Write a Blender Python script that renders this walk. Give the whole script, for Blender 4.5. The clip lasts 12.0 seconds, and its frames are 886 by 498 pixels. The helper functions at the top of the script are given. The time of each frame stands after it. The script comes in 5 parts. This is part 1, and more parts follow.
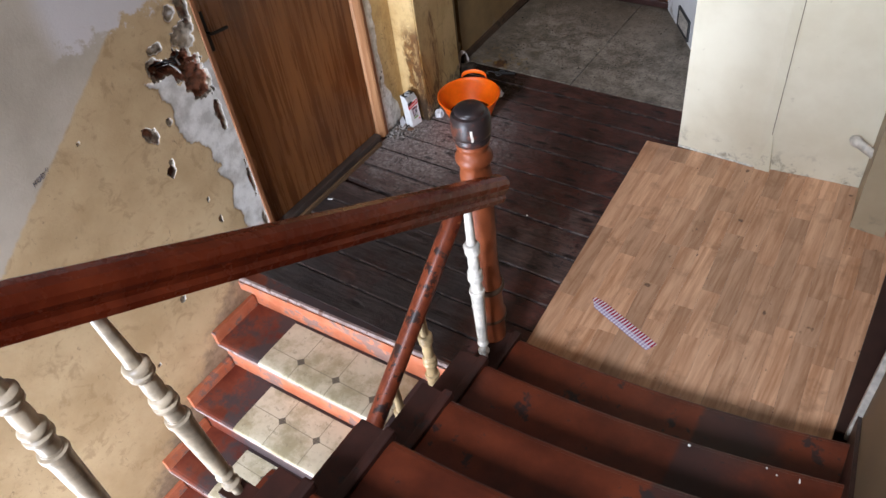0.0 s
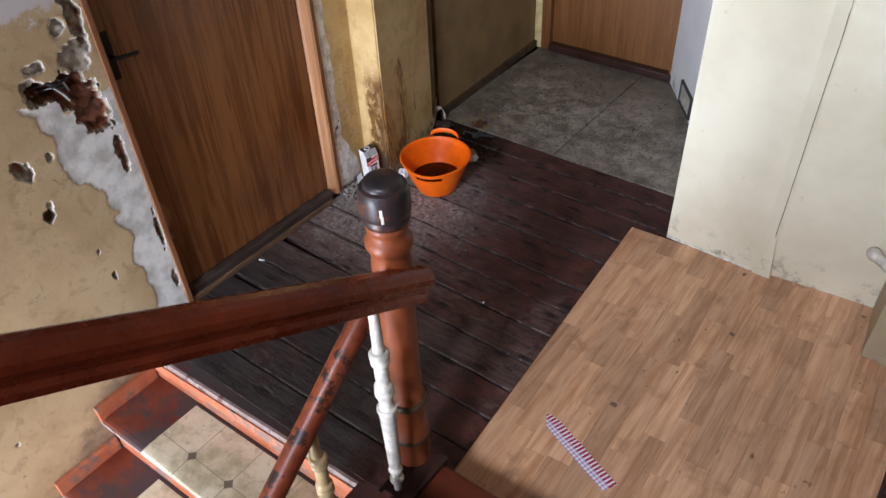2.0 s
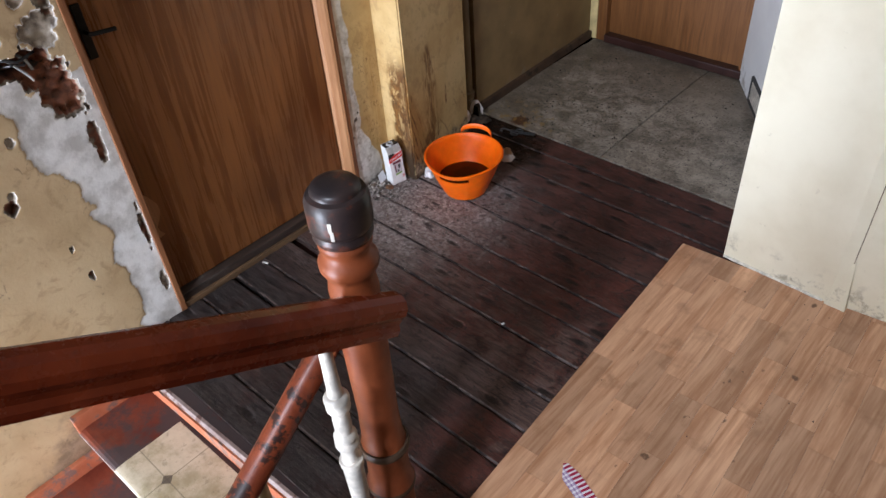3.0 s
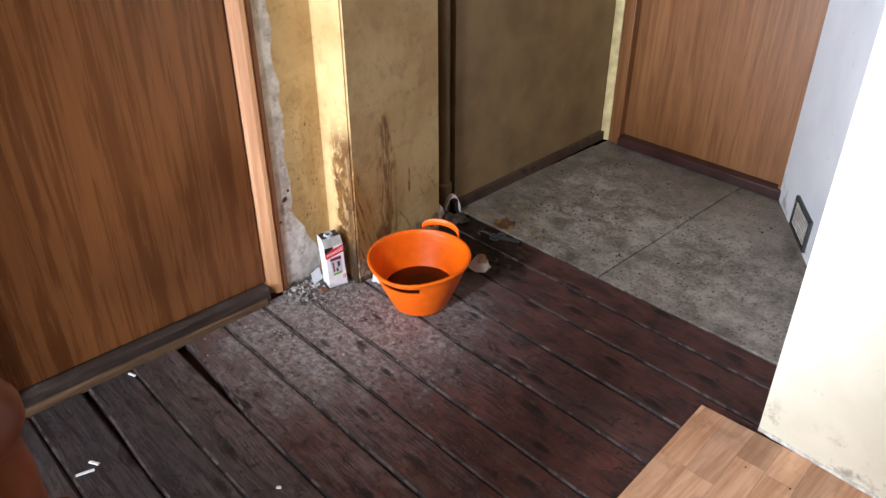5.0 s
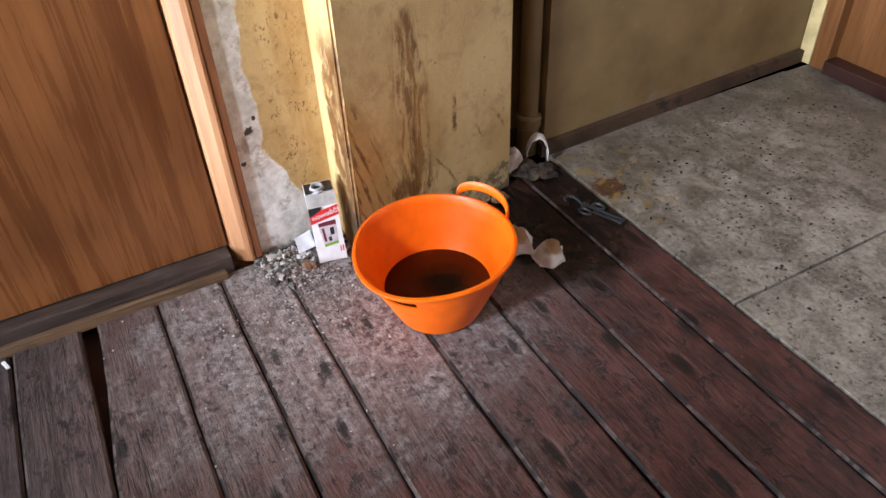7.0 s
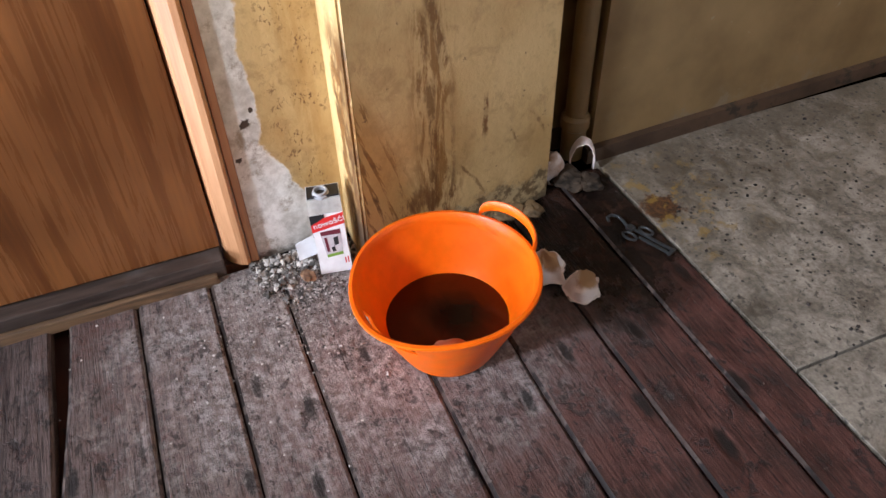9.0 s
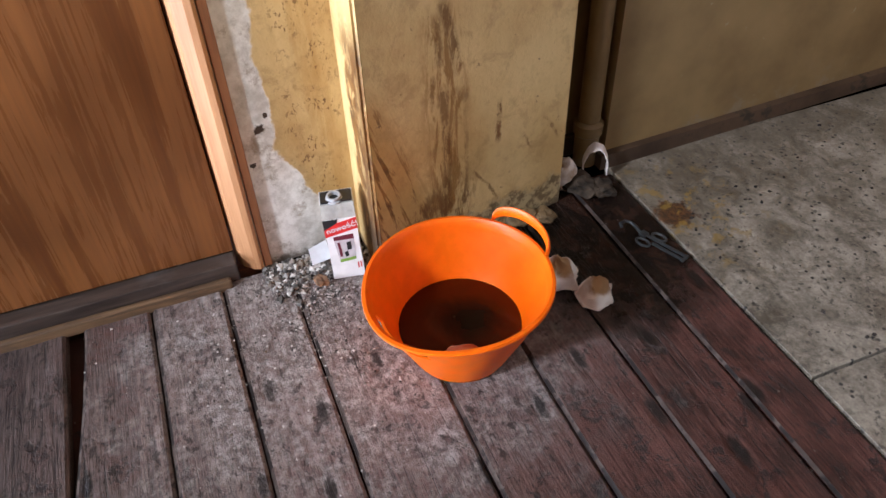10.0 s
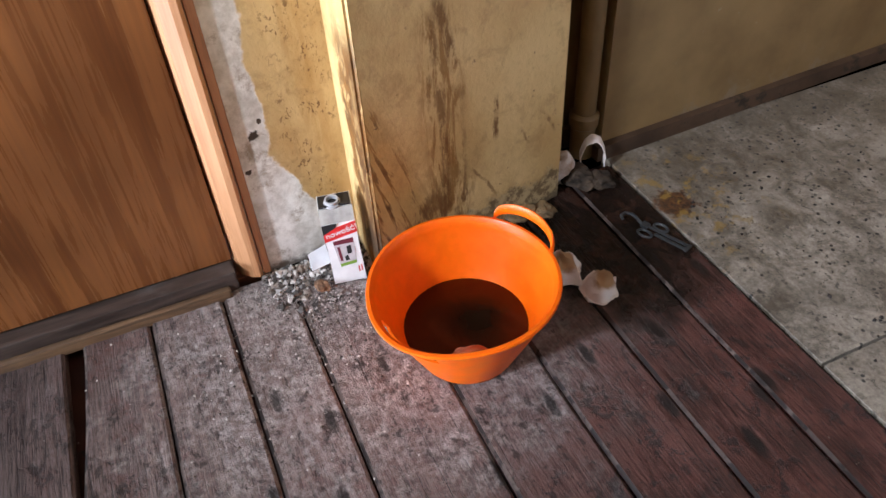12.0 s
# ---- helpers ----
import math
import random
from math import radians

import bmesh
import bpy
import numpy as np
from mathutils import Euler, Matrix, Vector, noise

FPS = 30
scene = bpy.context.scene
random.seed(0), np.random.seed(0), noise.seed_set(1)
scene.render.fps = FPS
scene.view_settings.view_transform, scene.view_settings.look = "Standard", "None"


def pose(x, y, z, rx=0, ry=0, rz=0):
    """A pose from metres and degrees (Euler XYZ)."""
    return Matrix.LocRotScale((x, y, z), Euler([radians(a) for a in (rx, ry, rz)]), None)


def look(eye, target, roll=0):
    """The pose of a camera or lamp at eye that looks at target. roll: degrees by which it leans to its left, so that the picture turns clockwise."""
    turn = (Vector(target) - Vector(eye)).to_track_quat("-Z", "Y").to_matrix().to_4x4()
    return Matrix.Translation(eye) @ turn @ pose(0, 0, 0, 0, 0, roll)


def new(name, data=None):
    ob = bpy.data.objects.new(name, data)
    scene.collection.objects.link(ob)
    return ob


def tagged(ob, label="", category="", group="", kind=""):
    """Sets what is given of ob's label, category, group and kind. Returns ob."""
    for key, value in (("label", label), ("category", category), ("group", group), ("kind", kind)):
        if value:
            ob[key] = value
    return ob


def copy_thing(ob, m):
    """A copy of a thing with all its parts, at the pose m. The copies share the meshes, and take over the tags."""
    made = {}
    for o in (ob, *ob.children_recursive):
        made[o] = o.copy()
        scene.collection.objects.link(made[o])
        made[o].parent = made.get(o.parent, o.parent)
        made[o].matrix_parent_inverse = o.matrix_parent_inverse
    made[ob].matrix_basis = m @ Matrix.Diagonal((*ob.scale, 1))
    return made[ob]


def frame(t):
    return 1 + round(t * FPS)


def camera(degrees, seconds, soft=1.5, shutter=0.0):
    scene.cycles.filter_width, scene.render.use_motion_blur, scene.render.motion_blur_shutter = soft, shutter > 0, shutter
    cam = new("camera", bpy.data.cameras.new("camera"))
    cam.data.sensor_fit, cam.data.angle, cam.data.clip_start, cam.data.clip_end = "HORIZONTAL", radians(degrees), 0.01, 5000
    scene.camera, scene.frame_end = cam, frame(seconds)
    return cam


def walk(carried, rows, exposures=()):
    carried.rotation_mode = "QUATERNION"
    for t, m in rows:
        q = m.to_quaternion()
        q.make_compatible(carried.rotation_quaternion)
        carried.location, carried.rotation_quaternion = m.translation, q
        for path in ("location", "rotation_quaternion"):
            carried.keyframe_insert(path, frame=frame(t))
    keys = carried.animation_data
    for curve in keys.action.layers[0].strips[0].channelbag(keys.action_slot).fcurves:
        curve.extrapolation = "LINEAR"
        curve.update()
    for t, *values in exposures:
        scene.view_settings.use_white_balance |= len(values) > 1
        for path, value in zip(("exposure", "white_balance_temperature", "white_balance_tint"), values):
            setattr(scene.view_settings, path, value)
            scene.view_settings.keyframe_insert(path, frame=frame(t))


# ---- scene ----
cam = camera(62.0, 12.0)
PATH = [
    (0, (0.296, 0.195, 2.392), (-0.622, 1.310, 1.008), -8.9),
    (0.5, (0.283, 0.235, 2.400), (-0.508, 1.421, 0.997), -5.1),
    (1, (0.210, 0.370, 2.323), (-0.627, 1.537, 0.932), -4.5),
    (1.5, (0.227, 0.541, 2.219), (-0.675, 1.658, 0.827), -3.1),
    (2, (0.199, 0.704, 2.120), (-0.764, 1.900, 0.839), -3.1),
    (2.5, (0.150, 0.858, 2.042), (-0.813, 1.974, 0.690), -5.4),
    (3, (0.139, 1.056, 1.923), (-0.955, 2.135, 0.644), -4.9),
    (3.5, (0.133, 1.188, 1.886), (-0.981, 2.268, 0.612), -5.1),
    (3.7, (0.111, 1.252, 1.824), (-1.017, 2.396, 0.633), -3.6),
    (5.3, (-0.193, 1.807, 1.417), (-1.473, 2.950, 0.389), -0.2),
    (5.5, (-0.228, 1.915, 1.377), (-1.560, 2.987, 0.340), -1.6),
    (6, (-0.314, 2.185, 1.243), (-1.738, 3.132, 0.206), 1.0),
    (6.5, (-0.471, 2.366, 1.213), (-1.880, 3.223, 0.081), 0.7),
    (7, (-0.621, 2.521, 1.164), (-1.999, 3.217, -0.108), -2.8),
    (7.2, (-0.636, 2.553, 1.124), (-2.052, 3.203, -0.131), -3.1),
    (9, (-0.834, 2.700, 1.128), (-2.192, 3.239, -0.237), -1.6),
    (9.5, (-0.830, 2.700, 1.126), (-2.192, 3.229, -0.241), -1.9),
    (10, (-0.835, 2.696, 1.129), (-2.213, 3.212, -0.225), -2.1),
    (10.5, (-0.838, 2.689, 1.129), (-2.235, 3.182, -0.215), -3.2),
    (11, (-0.848, 2.679, 1.128), (-2.222, 3.150, -0.248), -3.4),
    (11.5, (-0.850, 2.679, 1.128), (-2.209, 3.166, -0.256), -2.7),
    (12, (-0.865, 2.683, 1.126), (-2.223, 3.219, -0.241), -3.8),
]
walk(cam, [(t, look(eye, target, roll)) for t, eye, target, roll in PATH], exposures=[(0.0, -0.88), (1.5, -0.95), (2.5, -0.9), (3.7, -0.68), (5.5, -0.05), (6.5, 0.22), (7.2, 0.18), (9.0, 0.12), (12.0, 0.12)])

# ---- world and light ----
world = bpy.data.worlds.new("overcast_sky")
scene.world = world
world.use_nodes = True
wt = world.node_tree
sky = wt.nodes.new("ShaderNodeTexSky")
sky.sky_type = "NISHITA"
sky.sun_disc = False
sky.sun_elevation = radians(40)
sky.sun_rotation = radians(180)
wt.links.new(sky.outputs[0], wt.nodes["Background"].inputs[0])
wt.nodes["Background"].inputs[1].default_value = 0.1


def window_light(name, x0, x1, z0, z1, y, watts, color, dip):
    lamp = bpy.data.lights.new(name, "AREA")
    lamp.shape, lamp.size, lamp.size_y = "RECTANGLE", x1 - x0, z1 - z0
    lamp.energy, lamp.color = watts, color
    ob = new(name, lamp)
    ob.matrix_world = look(((x0 + x1) / 2, y, (z0 + z1) / 2), ((x0 + x1) / 2, y + 1, (z0 + z1) / 2 + dip))
    return ob


window_light("window_light_stair", -0.25, 0.32, 3.1, 4.0, -1.97, 560, (0.75, 0.83, 1.0), -0.65)
window_light("window_light_well", -1.95, -0.95, -1.3, 0.8, -1.97, 720, (0.75, 0.83, 1.0), 0.0)


# ---- material helpers ----
class Mat:
    """A small builder for procedural node materials."""

    def __init__(self, name):
        self.m = bpy.data.materials.new(name)
        self.m.use_nodes = True
        self.t = self.m.node_tree
        self.b = self.t.nodes["Principled BSDF"]
        tc = self.t.nodes.new("ShaderNodeTexCoord")
        self.obj = tc.outputs["Object"]
        sep = self.n("ShaderNodeSeparateXYZ", self.obj)
        self.x, self.y, self.z = sep.outputs

    def n(self, kind, *ins, **props):
        node = self.t.nodes.new(kind)
        for key, value in props.items():
            if key == "operation":
                node.operation = value
            elif key == "data_type":
                node.data_type = value
        for i, v in enumerate(ins):
            if v is None:
                continue
            self.put(node.inputs[i], v)
        return node

    def put(self, socket, v):
        if isinstance(v, bpy.types.NodeSocket):
            self.t.links.new(v, socket)
        else:
            socket.default_value = v

    def math(self, op, a, b=0.0, c=None):
        return self.n("ShaderNodeMath", a, b, c, operation=op).outputs[0]

    def step(self, v, lo, hi):
        node = self.t.nodes.new("ShaderNodeMapRange")
        node.interpolation_type = "SMOOTHSTEP"
        self.put(node.inputs[0], v)
        self.put(node.inputs[1], lo)
        self.put(node.inputs[2], hi)
        return node.outputs[0]

    def scaled(self, sx, sy, sz, vec=None, shift=None):
        node = self.t.nodes.new("ShaderNodeMapping")
        self.t.links.new(vec or self.obj, node.inputs[0])
        node.inputs[3].default_value = (sx, sy, sz)
        if shift is not None:
            self.put(node.inputs[1], shift)
        return node.outputs[0]

    def noise(self, scale, detail=4.0, rough=0.55, vec=None, distort=0.0):
        node = self.t.nodes.new("ShaderNodeTexNoise")
        self.t.links.new(vec or self.obj, node.inputs["Vector"])
        node.inputs["Scale"].default_value = scale
        node.inputs["Detail"].default_value = detail
        node.inputs["Roughness"].default_value = rough
        node.inputs["Distortion"].default_value = distort
        return node.outputs[0]

    def voronoi(self, scale, vec=None, flat=False):
        node = self.t.nodes.new("ShaderNodeTexVoronoi")
        node.voronoi_dimensions = "2D" if flat else "3D"
        self.t.links.new(vec or self.obj, node.inputs["Vector"])
        node.inputs["Scale"].default_value = scale
        return node.outputs[0]

    def mix(self, a, b, fac):
        node = self.t.nodes.new("ShaderNodeMix")
        node.data_type = "RGBA"
        self.put(node.inputs[0], fac)
        self.put(node.inputs[6], a if isinstance(a, bpy.types.NodeSocket) else (*a, 1))
        self.put(node.inputs[7], b if isinstance(b, bpy.types.NodeSocket) else (*b, 1))
        return node.outputs[2]

    def random(self):
        return self.t.nodes.new("ShaderNodeObjectInfo").outputs["Random"]

    def island(self):
        return self.t.nodes.new("ShaderNodeNewGeometry").outputs["Random Per Island"]

    def finish(self, color, rough=0.6, bump=None, strength=0.3, dist=0.002, metal=0.0, spec=0.5):
        self.put(self.b.inputs["Base Color"], color if isinstance(color, bpy.types.NodeSocket) else (*color, 1))
        self.put(self.b.inputs["Roughness"], rough)
        self.b.inputs["Metallic"].default_value = metal
        self.b.inputs["Specular IOR Level"].default_value = spec
        if bump is not None:
            node = self.t.nodes.new("ShaderNodeBump")
            node.inputs["Strength"].default_value = strength
            node.inputs["Distance"].default_value = dist
            self.put(node.inputs["Height"], bump)
            self.t.links.new(node.outputs[0], self.b.inputs["Normal"])
        return self.m


def plain(name, color, rough=0.6, vary=0.12, scale=18.0, metal=0.0, bump=0.15, spec=0.5):
    """Paint, plastic or metal with faint mottling and grain."""
    m = Mat(name)
    n1 = m.noise(scale, 5)
    n2 = m.noise(scale * 7, 3)
    dark = tuple(c * (1 - vary * 1.6) for c in color)
    light = tuple(min(1, c * (1 + vary)) for c in color)
    col = m.mix(dark, light, m.step(n1, 0.3, 0.7))
    r = m.math("ADD", m.math("MULTIPLY", n1, 0.25), rough - 0.12)
    return m.finish(col, r, n2, bump, 0.001, metal, spec)


def wood(name, dark, light, axis, rough=0.5, stretch=14.0, scale=3.0, bump=0.3, knots=0.0, per_piece=0.0, spec=0.5, dirt=None, specks=None):
    """Wood with grain drawn out along one axis (0, 1 or 2)."""
    m = Mat(name)
    s = [stretch, stretch, stretch]
    s[axis] = 1.0
    shift = None
    if per_piece:
        rnd = m.random()
        comb = m.n("ShaderNodeCombineXYZ", m.math("MULTIPLY", rnd, 37.0), m.math("MULTIPLY", rnd, 91.0), m.math("MULTIPLY", rnd, 53.0))
        shift = comb.outputs[0]
    v = m.scaled(*s, shift=shift)
    g1 = m.noise(scale, 5, 0.6, v, 0.8)
    g2 = m.noise(scale * 5, 3, 0.6, v)
    g = m.math("ADD", m.math("MULTIPLY", g1, 0.7), m.math("MULTIPLY", g2, 0.3))
    col = m.mix(dark, light, m.step(g, 0.33, 0.66))
    if per_piece:
        k = m.math("ADD", m.math("MULTIPLY", rnd, per_piece), 1.0 - per_piece / 2)
        vm = m.n("ShaderNodeVectorMath", col, operation="SCALE")
        m.put(vm.inputs[3], k)
        col = vm.outputs[0]
    if knots:
        big = m.noise(1.6, 3, 0.5)
        col = m.mix(col, tuple(c * 0.55 for c in dark), m.math("MULTIPLY", m.step(big, 0.5, 0.75), knots))
    if dirt:
        col = m.mix(col, dirt, m.math("MULTIPLY", m.step(m.noise(7, 5, 0.65), 0.52, 0.72), 0.6))
    if specks:
        col = m.mix(col, specks, m.math("MULTIPLY", m.step(m.noise(13, 3, 0.5, m.scaled(1.6, 1, 1, shift=shift)), 0.70, 0.76), 0.8))
    return m.finish(col, m.math("ADD", m.math("MULTIPLY", g, 0.25), rough - 0.12), g, bump, 0.0015, 0, spec)


# ---- materials ----
def make_stair_wall():
    m = Mat("stair_wall_paint")
    n1, n2, n3 = m.noise(3.2, 6, 0.6), m.noise(24, 5, 0.65), m.noise(110, 3)
    tan = m.mix((0.40, 0.272, 0.140), (0.53, 0.385, 0.220), m.step(n1, 0.3, 0.7))
    tan = m.mix(tan, (0.27, 0.18, 0.095), m.math("MULTIPLY", m.step(n2, 0.6, 0.74), 0.45))
    scuff = m.math("MULTIPLY", m.step(m.noise(46, 5, 0.7, m.scaled(1, 1, 0.55), 0.8), 0.60, 0.68), m.step(m.noise(5, 3, 0.6), 0.45, 0.60))
    tan = m.mix(tan, (0.17, 0.11, 0.06), m.math("MULTIPLY", scuff, 0.75))
    tan = m.mix(tan, (0.28, 0.175, 0.08), m.math("MULTIPLY", m.step(m.noise(13, 7, 0.72, None, 0.6), 0.52, 0.64), 0.5))
    grey = m.mix((0.39, 0.335, 0.265), (0.49, 0.43, 0.35), m.step(n1, 0.35, 0.65))
    # the painted dado climbs with the stairs
    line = m.math("SUBTRACT", m.z, m.math("ADD", m.math("MULTIPLY", m.y, 0.722), 0.256))
    line = m.math("ADD", line, m.math("MULTIPLY", m.math("SUBTRACT", n2, 0.5), 0.03))
    col = m.mix(tan, grey, m.step(line, -0.006, 0.012))
    # bare white plaster high on the wall
    p = m.math("ADD", m.z, m.math("MULTIPLY", m.math("SUBTRACT", n2, 0.5), 0.25))
    col = m.mix(col, (0.60, 0.56, 0.55), m.math("MULTIPLY", m.step(p, 1.29, 1.33), m.step(m.y, 1.2, 1.3)))
    # broken places show pale filler, then grey plaster, then red brick
    depth = m.math("SUBTRACT", -2.05, m.x)
    filler = m.mix((0.44, 0.41, 0.37), (0.70, 0.67, 0.63), m.step(m.noise(12, 6, 0.62), 0.36, 0.60))
    col = m.mix(col, filler, m.step(depth, 0.0007, 0.0012))
    col = m.mix(col, m.mix((0.13, 0.10, 0.075), (0.40, 0.34, 0.27), m.step(n2, 0.35, 0.65)), m.step(depth, 0.0026, 0.0042))
    col = m.mix(col, m.mix((0.11, 0.045, 0.028), (0.29, 0.105, 0.055), m.step(n2, 0.32, 0.62)), m.step(depth, 0.013, 0.019))
    col = m.mix(col, (0.035, 0.028, 0.024), m.math("MULTIPLY", m.step(m.noise(30, 4, 0.6), 0.55, 0.63), m.step(depth, 0.03, 0.045)))
    # grime where the steps meet the wall
    tr = m.math("SUBTRACT", m.z, m.math("ADD", m.math("MULTIPLY", m.math("SUBTRACT", m.y, 1.54), 0.80), 0.03))
    grime = m.math("MULTIPLY", m.step(m.math("ADD", tr, m.math("MULTIPLY", m.math("SUBTRACT", m.noise(9, 6, 0.65), 0.5), 0.40)), 0.085, -0.05), m.step(m.y, 1.60, 1.50))
    col = m.mix(col, m.mix((0.10, 0.07, 0.045), (0.26, 0.19, 0.13), m.step(n2, 0.3, 0.7)), m.math("MULTIPLY", grime, 0.75))
    h = m.math("ADD", m.math("MULTIPLY", n2, 0.6), m.math("MULTIPLY", n3, 0.4))
    return m.finish(col, m.math("ADD", m.math("MULTIPLY", n1, 0.2), 0.5), h, 0.35, 0.003)


def make_stained_wall():
    m = Mat("stained_ochre_wall")
    n1, n2, n3 = m.noise(4, 6, 0.6), m.noise(26, 5, 0.65), m.noise(120, 3)
    och = m.mix((0.46, 0.295, 0.115), (0.62, 0.440, 0.205), m.step(n1, 0.32, 0.68))
    och = m.mix(och, (0.30, 0.185, 0.08), m.math("MULTIPLY", m.step(n2, 0.55, 0.72), 0.35))
    side = m.step(m.math("ADD", m.x, m.math("MULTIPLY", m.y, 0.0)), -2.055, -2.065)
    side = m.math("MULTIPLY", side, m.step(m.y, 2.99, 2.98))
    front = m.step(m.y, 2.9675, 2.972)
    wob = m.math("MULTIPLY", m.math("SUBTRACT", m.noise(9, 4, 0.6), 0.5), 0.026)
    fray = m.math("MULTIPLY", m.math("SUBTRACT", m.noise(70, 4, 0.7), 0.5), 0.012)
    yy = m.math("ADD", m.y, m.math("ADD", wob, fray))

    def band(v, lo, hi, soft=0.02):
        return m.math("MULTIPLY", m.step(v, lo - soft, lo + soft), m.step(v, hi + soft, hi - soft))

    def streak(center, width, z0, z1, slope=0.0):
        c = m.math("ADD", m.math("MULTIPLY", m.math("SUBTRACT", m.z, z1), slope), center)
        d = m.math("ABSOLUTE", m.math("SUBTRACT", yy, c))
        return m.math("MULTIPLY", m.step(d, width * 1.3, width * 0.45), band(m.z, z0, z1, 0.012))

    # bare plaster strip next to the casing
    e = m.math("ADD", m.y, m.math("MULTIPLY", m.math("SUBTRACT", m.noise(9, 5, 0.6), 0.5), 0.08))
    e = m.math("ADD", e, m.math("MULTIPLY", m.step(m.z, 0.30, 0.10), -0.085))
    bare = m.math("MULTIPLY", m.step(e, 2.822, 2.814), side)
    pl = m.mix((0.50, 0.46, 0.40), (0.80, 0.77, 0.72), m.step(n2, 0.32, 0.66))
    # rusty wash, drips and flecks
    brown = m.mix((0.075, 0.026, 0.006), (0.26, 0.115, 0.022), m.step(n2, 0.3, 0.7))
    drip = m.noise(22, 5, 0.65, m.scaled(1, 1, 0.12), 0.5)
    wash = m.math("MULTIPLY", m.math("MULTIPLY", m.step(drip, 0.38, 0.66), m.step(m.z, 0.85, 0.45)), m.math("MULTIPLY", band(m.y, 2.86, 2.95, 0.04), side))
    col = m.mix(och, (0.36, 0.19, 0.045), m.math("MULTIPLY", wash, 0.65))
    fan_v = m.n("ShaderNodeCombineXYZ", m.math("MULTIPLY", m.math("ADD", m.y, m.math("MULTIPLY", m.z, 0.30)), 55.0), m.math("MULTIPLY", m.z, 6.0), 0.0).outputs[0]
    fan_n = m.noise(1.0, 5, 0.65, fan_v, 0.4)
    reach = m.math("ADD", m.math("MULTIPLY", m.math("SUBTRACT", 0.46, m.z), 0.34), 2.985)
    fan = m.math("MULTIPLY", m.math("MULTIPLY", m.step(m.math("SUBTRACT", m.y, reach), 0.03, -0.02), front), m.step(m.z, 0.47, 0.40))
    col = m.mix(col, (0.34, 0.17, 0.035), m.math("MULTIPLY", fan, 0.55))
    col = m.mix(col, brown, m.math("MULTIPLY", m.math("MULTIPLY", fan, m.step(fan_n, 0.52, 0.58)), 0.9))
    veil = m.math("MULTIPLY", band(yy, 3.095, 3.185, 0.02), m.math("MULTIPLY", m.step(m.z, 0.60, 0.52), m.step(m.noise(58, 8, 0.76, m.scaled(1, 1, 0.16), 0.7), 0.44, 0.56)))
    col = m.mix(col, (0.22, 0.092, 0.014), m.math("MULTIPLY", veil, 0.85))
    jog = m.math("MULTIPLY", m.math("MULTIPLY", m.step(m.y, 2.976, 2.972), m.step(m.x, -2.062, -2.03)), m.step(m.y, 2.958, 2.962))
    # a dark brown run down the corner, mottled, with a paler wash beside it
    run = m.math("ADD", m.x, m.math("MULTIPLY", m.math("SUBTRACT", m.noise(14, 5, 0.6, m.scaled(1, 1, 0.5)), 0.5), 0.07))
    tone = m.noise(34, 6, 0.72, m.scaled(1, 1, 0.45), 0.5)
    rust = m.math("MULTIPLY", m.math("MULTIPLY", jog, band(m.z, 0.04, 0.56, 0.07)), m.math("MULTIPLY", m.step(run, -2.070, -2.025), m.step(tone, 0.41, 0.51)))
    col = m.mix(col, (0.36, 0.19, 0.045), m.math("MULTIPLY", m.math("MULTIPLY", jog, m.step(m.z, 0.62, 0.40)), m.math("MULTIPLY", m.step(tone, 0.38, 0.60), 0.7)))
    col = m.mix(col, m.mix((0.050, 0.017, 0.004), (0.19, 0.075, 0.012), m.step(n2, 0.36, 0.62)), m.math("MULTIPLY", rust, 0.92))
    low = m.math("MULTIPLY", m.math("MULTIPLY", band(yy, 3.03, 3.20, 0.03), m.step(m.z, 0.30, 0.12)), m.step(m.noise(34, 5, 0.7, m.scaled(1, 1, 0.3)), 0.50, 0.60))
    col = m.mix(col, (0.14, 0.055, 0.013), m.math("MULTIPLY", low, 0.88))
    crisp = m.math("ADD", m.math("MULTIPLY", m.step(m.noise(75, 8, 0.76, m.scaled(1, 1, 0.30), 0.6), 0.44, 0.53), 0.75), 0.25)
    for args, k in (((3.138, 0.013, 0.45, 0.585, -0.22), 0.85), ((3.124, 0.009, 0.47, 0.56), 0.7), ((3.137, 0.011, 0.12, 0.42), 0.85), ((3.112, 0.006, 0.38, 0.45), 0.5), ((3.185, 0.005, 0.15, 0.40), 0.4),
                    ((3.262, 0.0065, 0.25, 0.345), 0.95), ((3.335, 0.004, 0.20, 0.23, -0.5), 0.7), ((3.385, 0.005, 0.20, 0.26, -0.6), 0.7), ((3.200, 0.004, 0.10, 0.20, -0.6), 0.7)):
        s1 = m.math("MULTIPLY", streak(*args), crisp)
        col = m.mix(col, (0.140, 0.054, 0.009), m.math("MULTIPLY", m.math("MULTIPLY", s1, front), k))
    edge = m.math("ABSOLUTE", m.math("SUBTRACT", m.math("ADD", m.y, m.math("MULTIPLY", wob, 0.35)), 2.956))
    edge = m.math("MULTIPLY", m.step(edge, m.math("ADD", 0.018, m.math("MULTIPLY", m.step(m.z, 0.35, 0.1), 0.012)), 0.005), m.math("MULTIPLY", m.step(m.z, 0.58, 0.53), m.step(drip, 0.34, 0.46)))
    edge = m.math("MULTIPLY", edge, m.step(m.x, -2.03, -1.97))
    col = m.mix(col, (0.085, 0.030, 0.006), m.math("MULTIPLY", edge, 0.92))
    patch = m.noise(11, 3, 0.6)
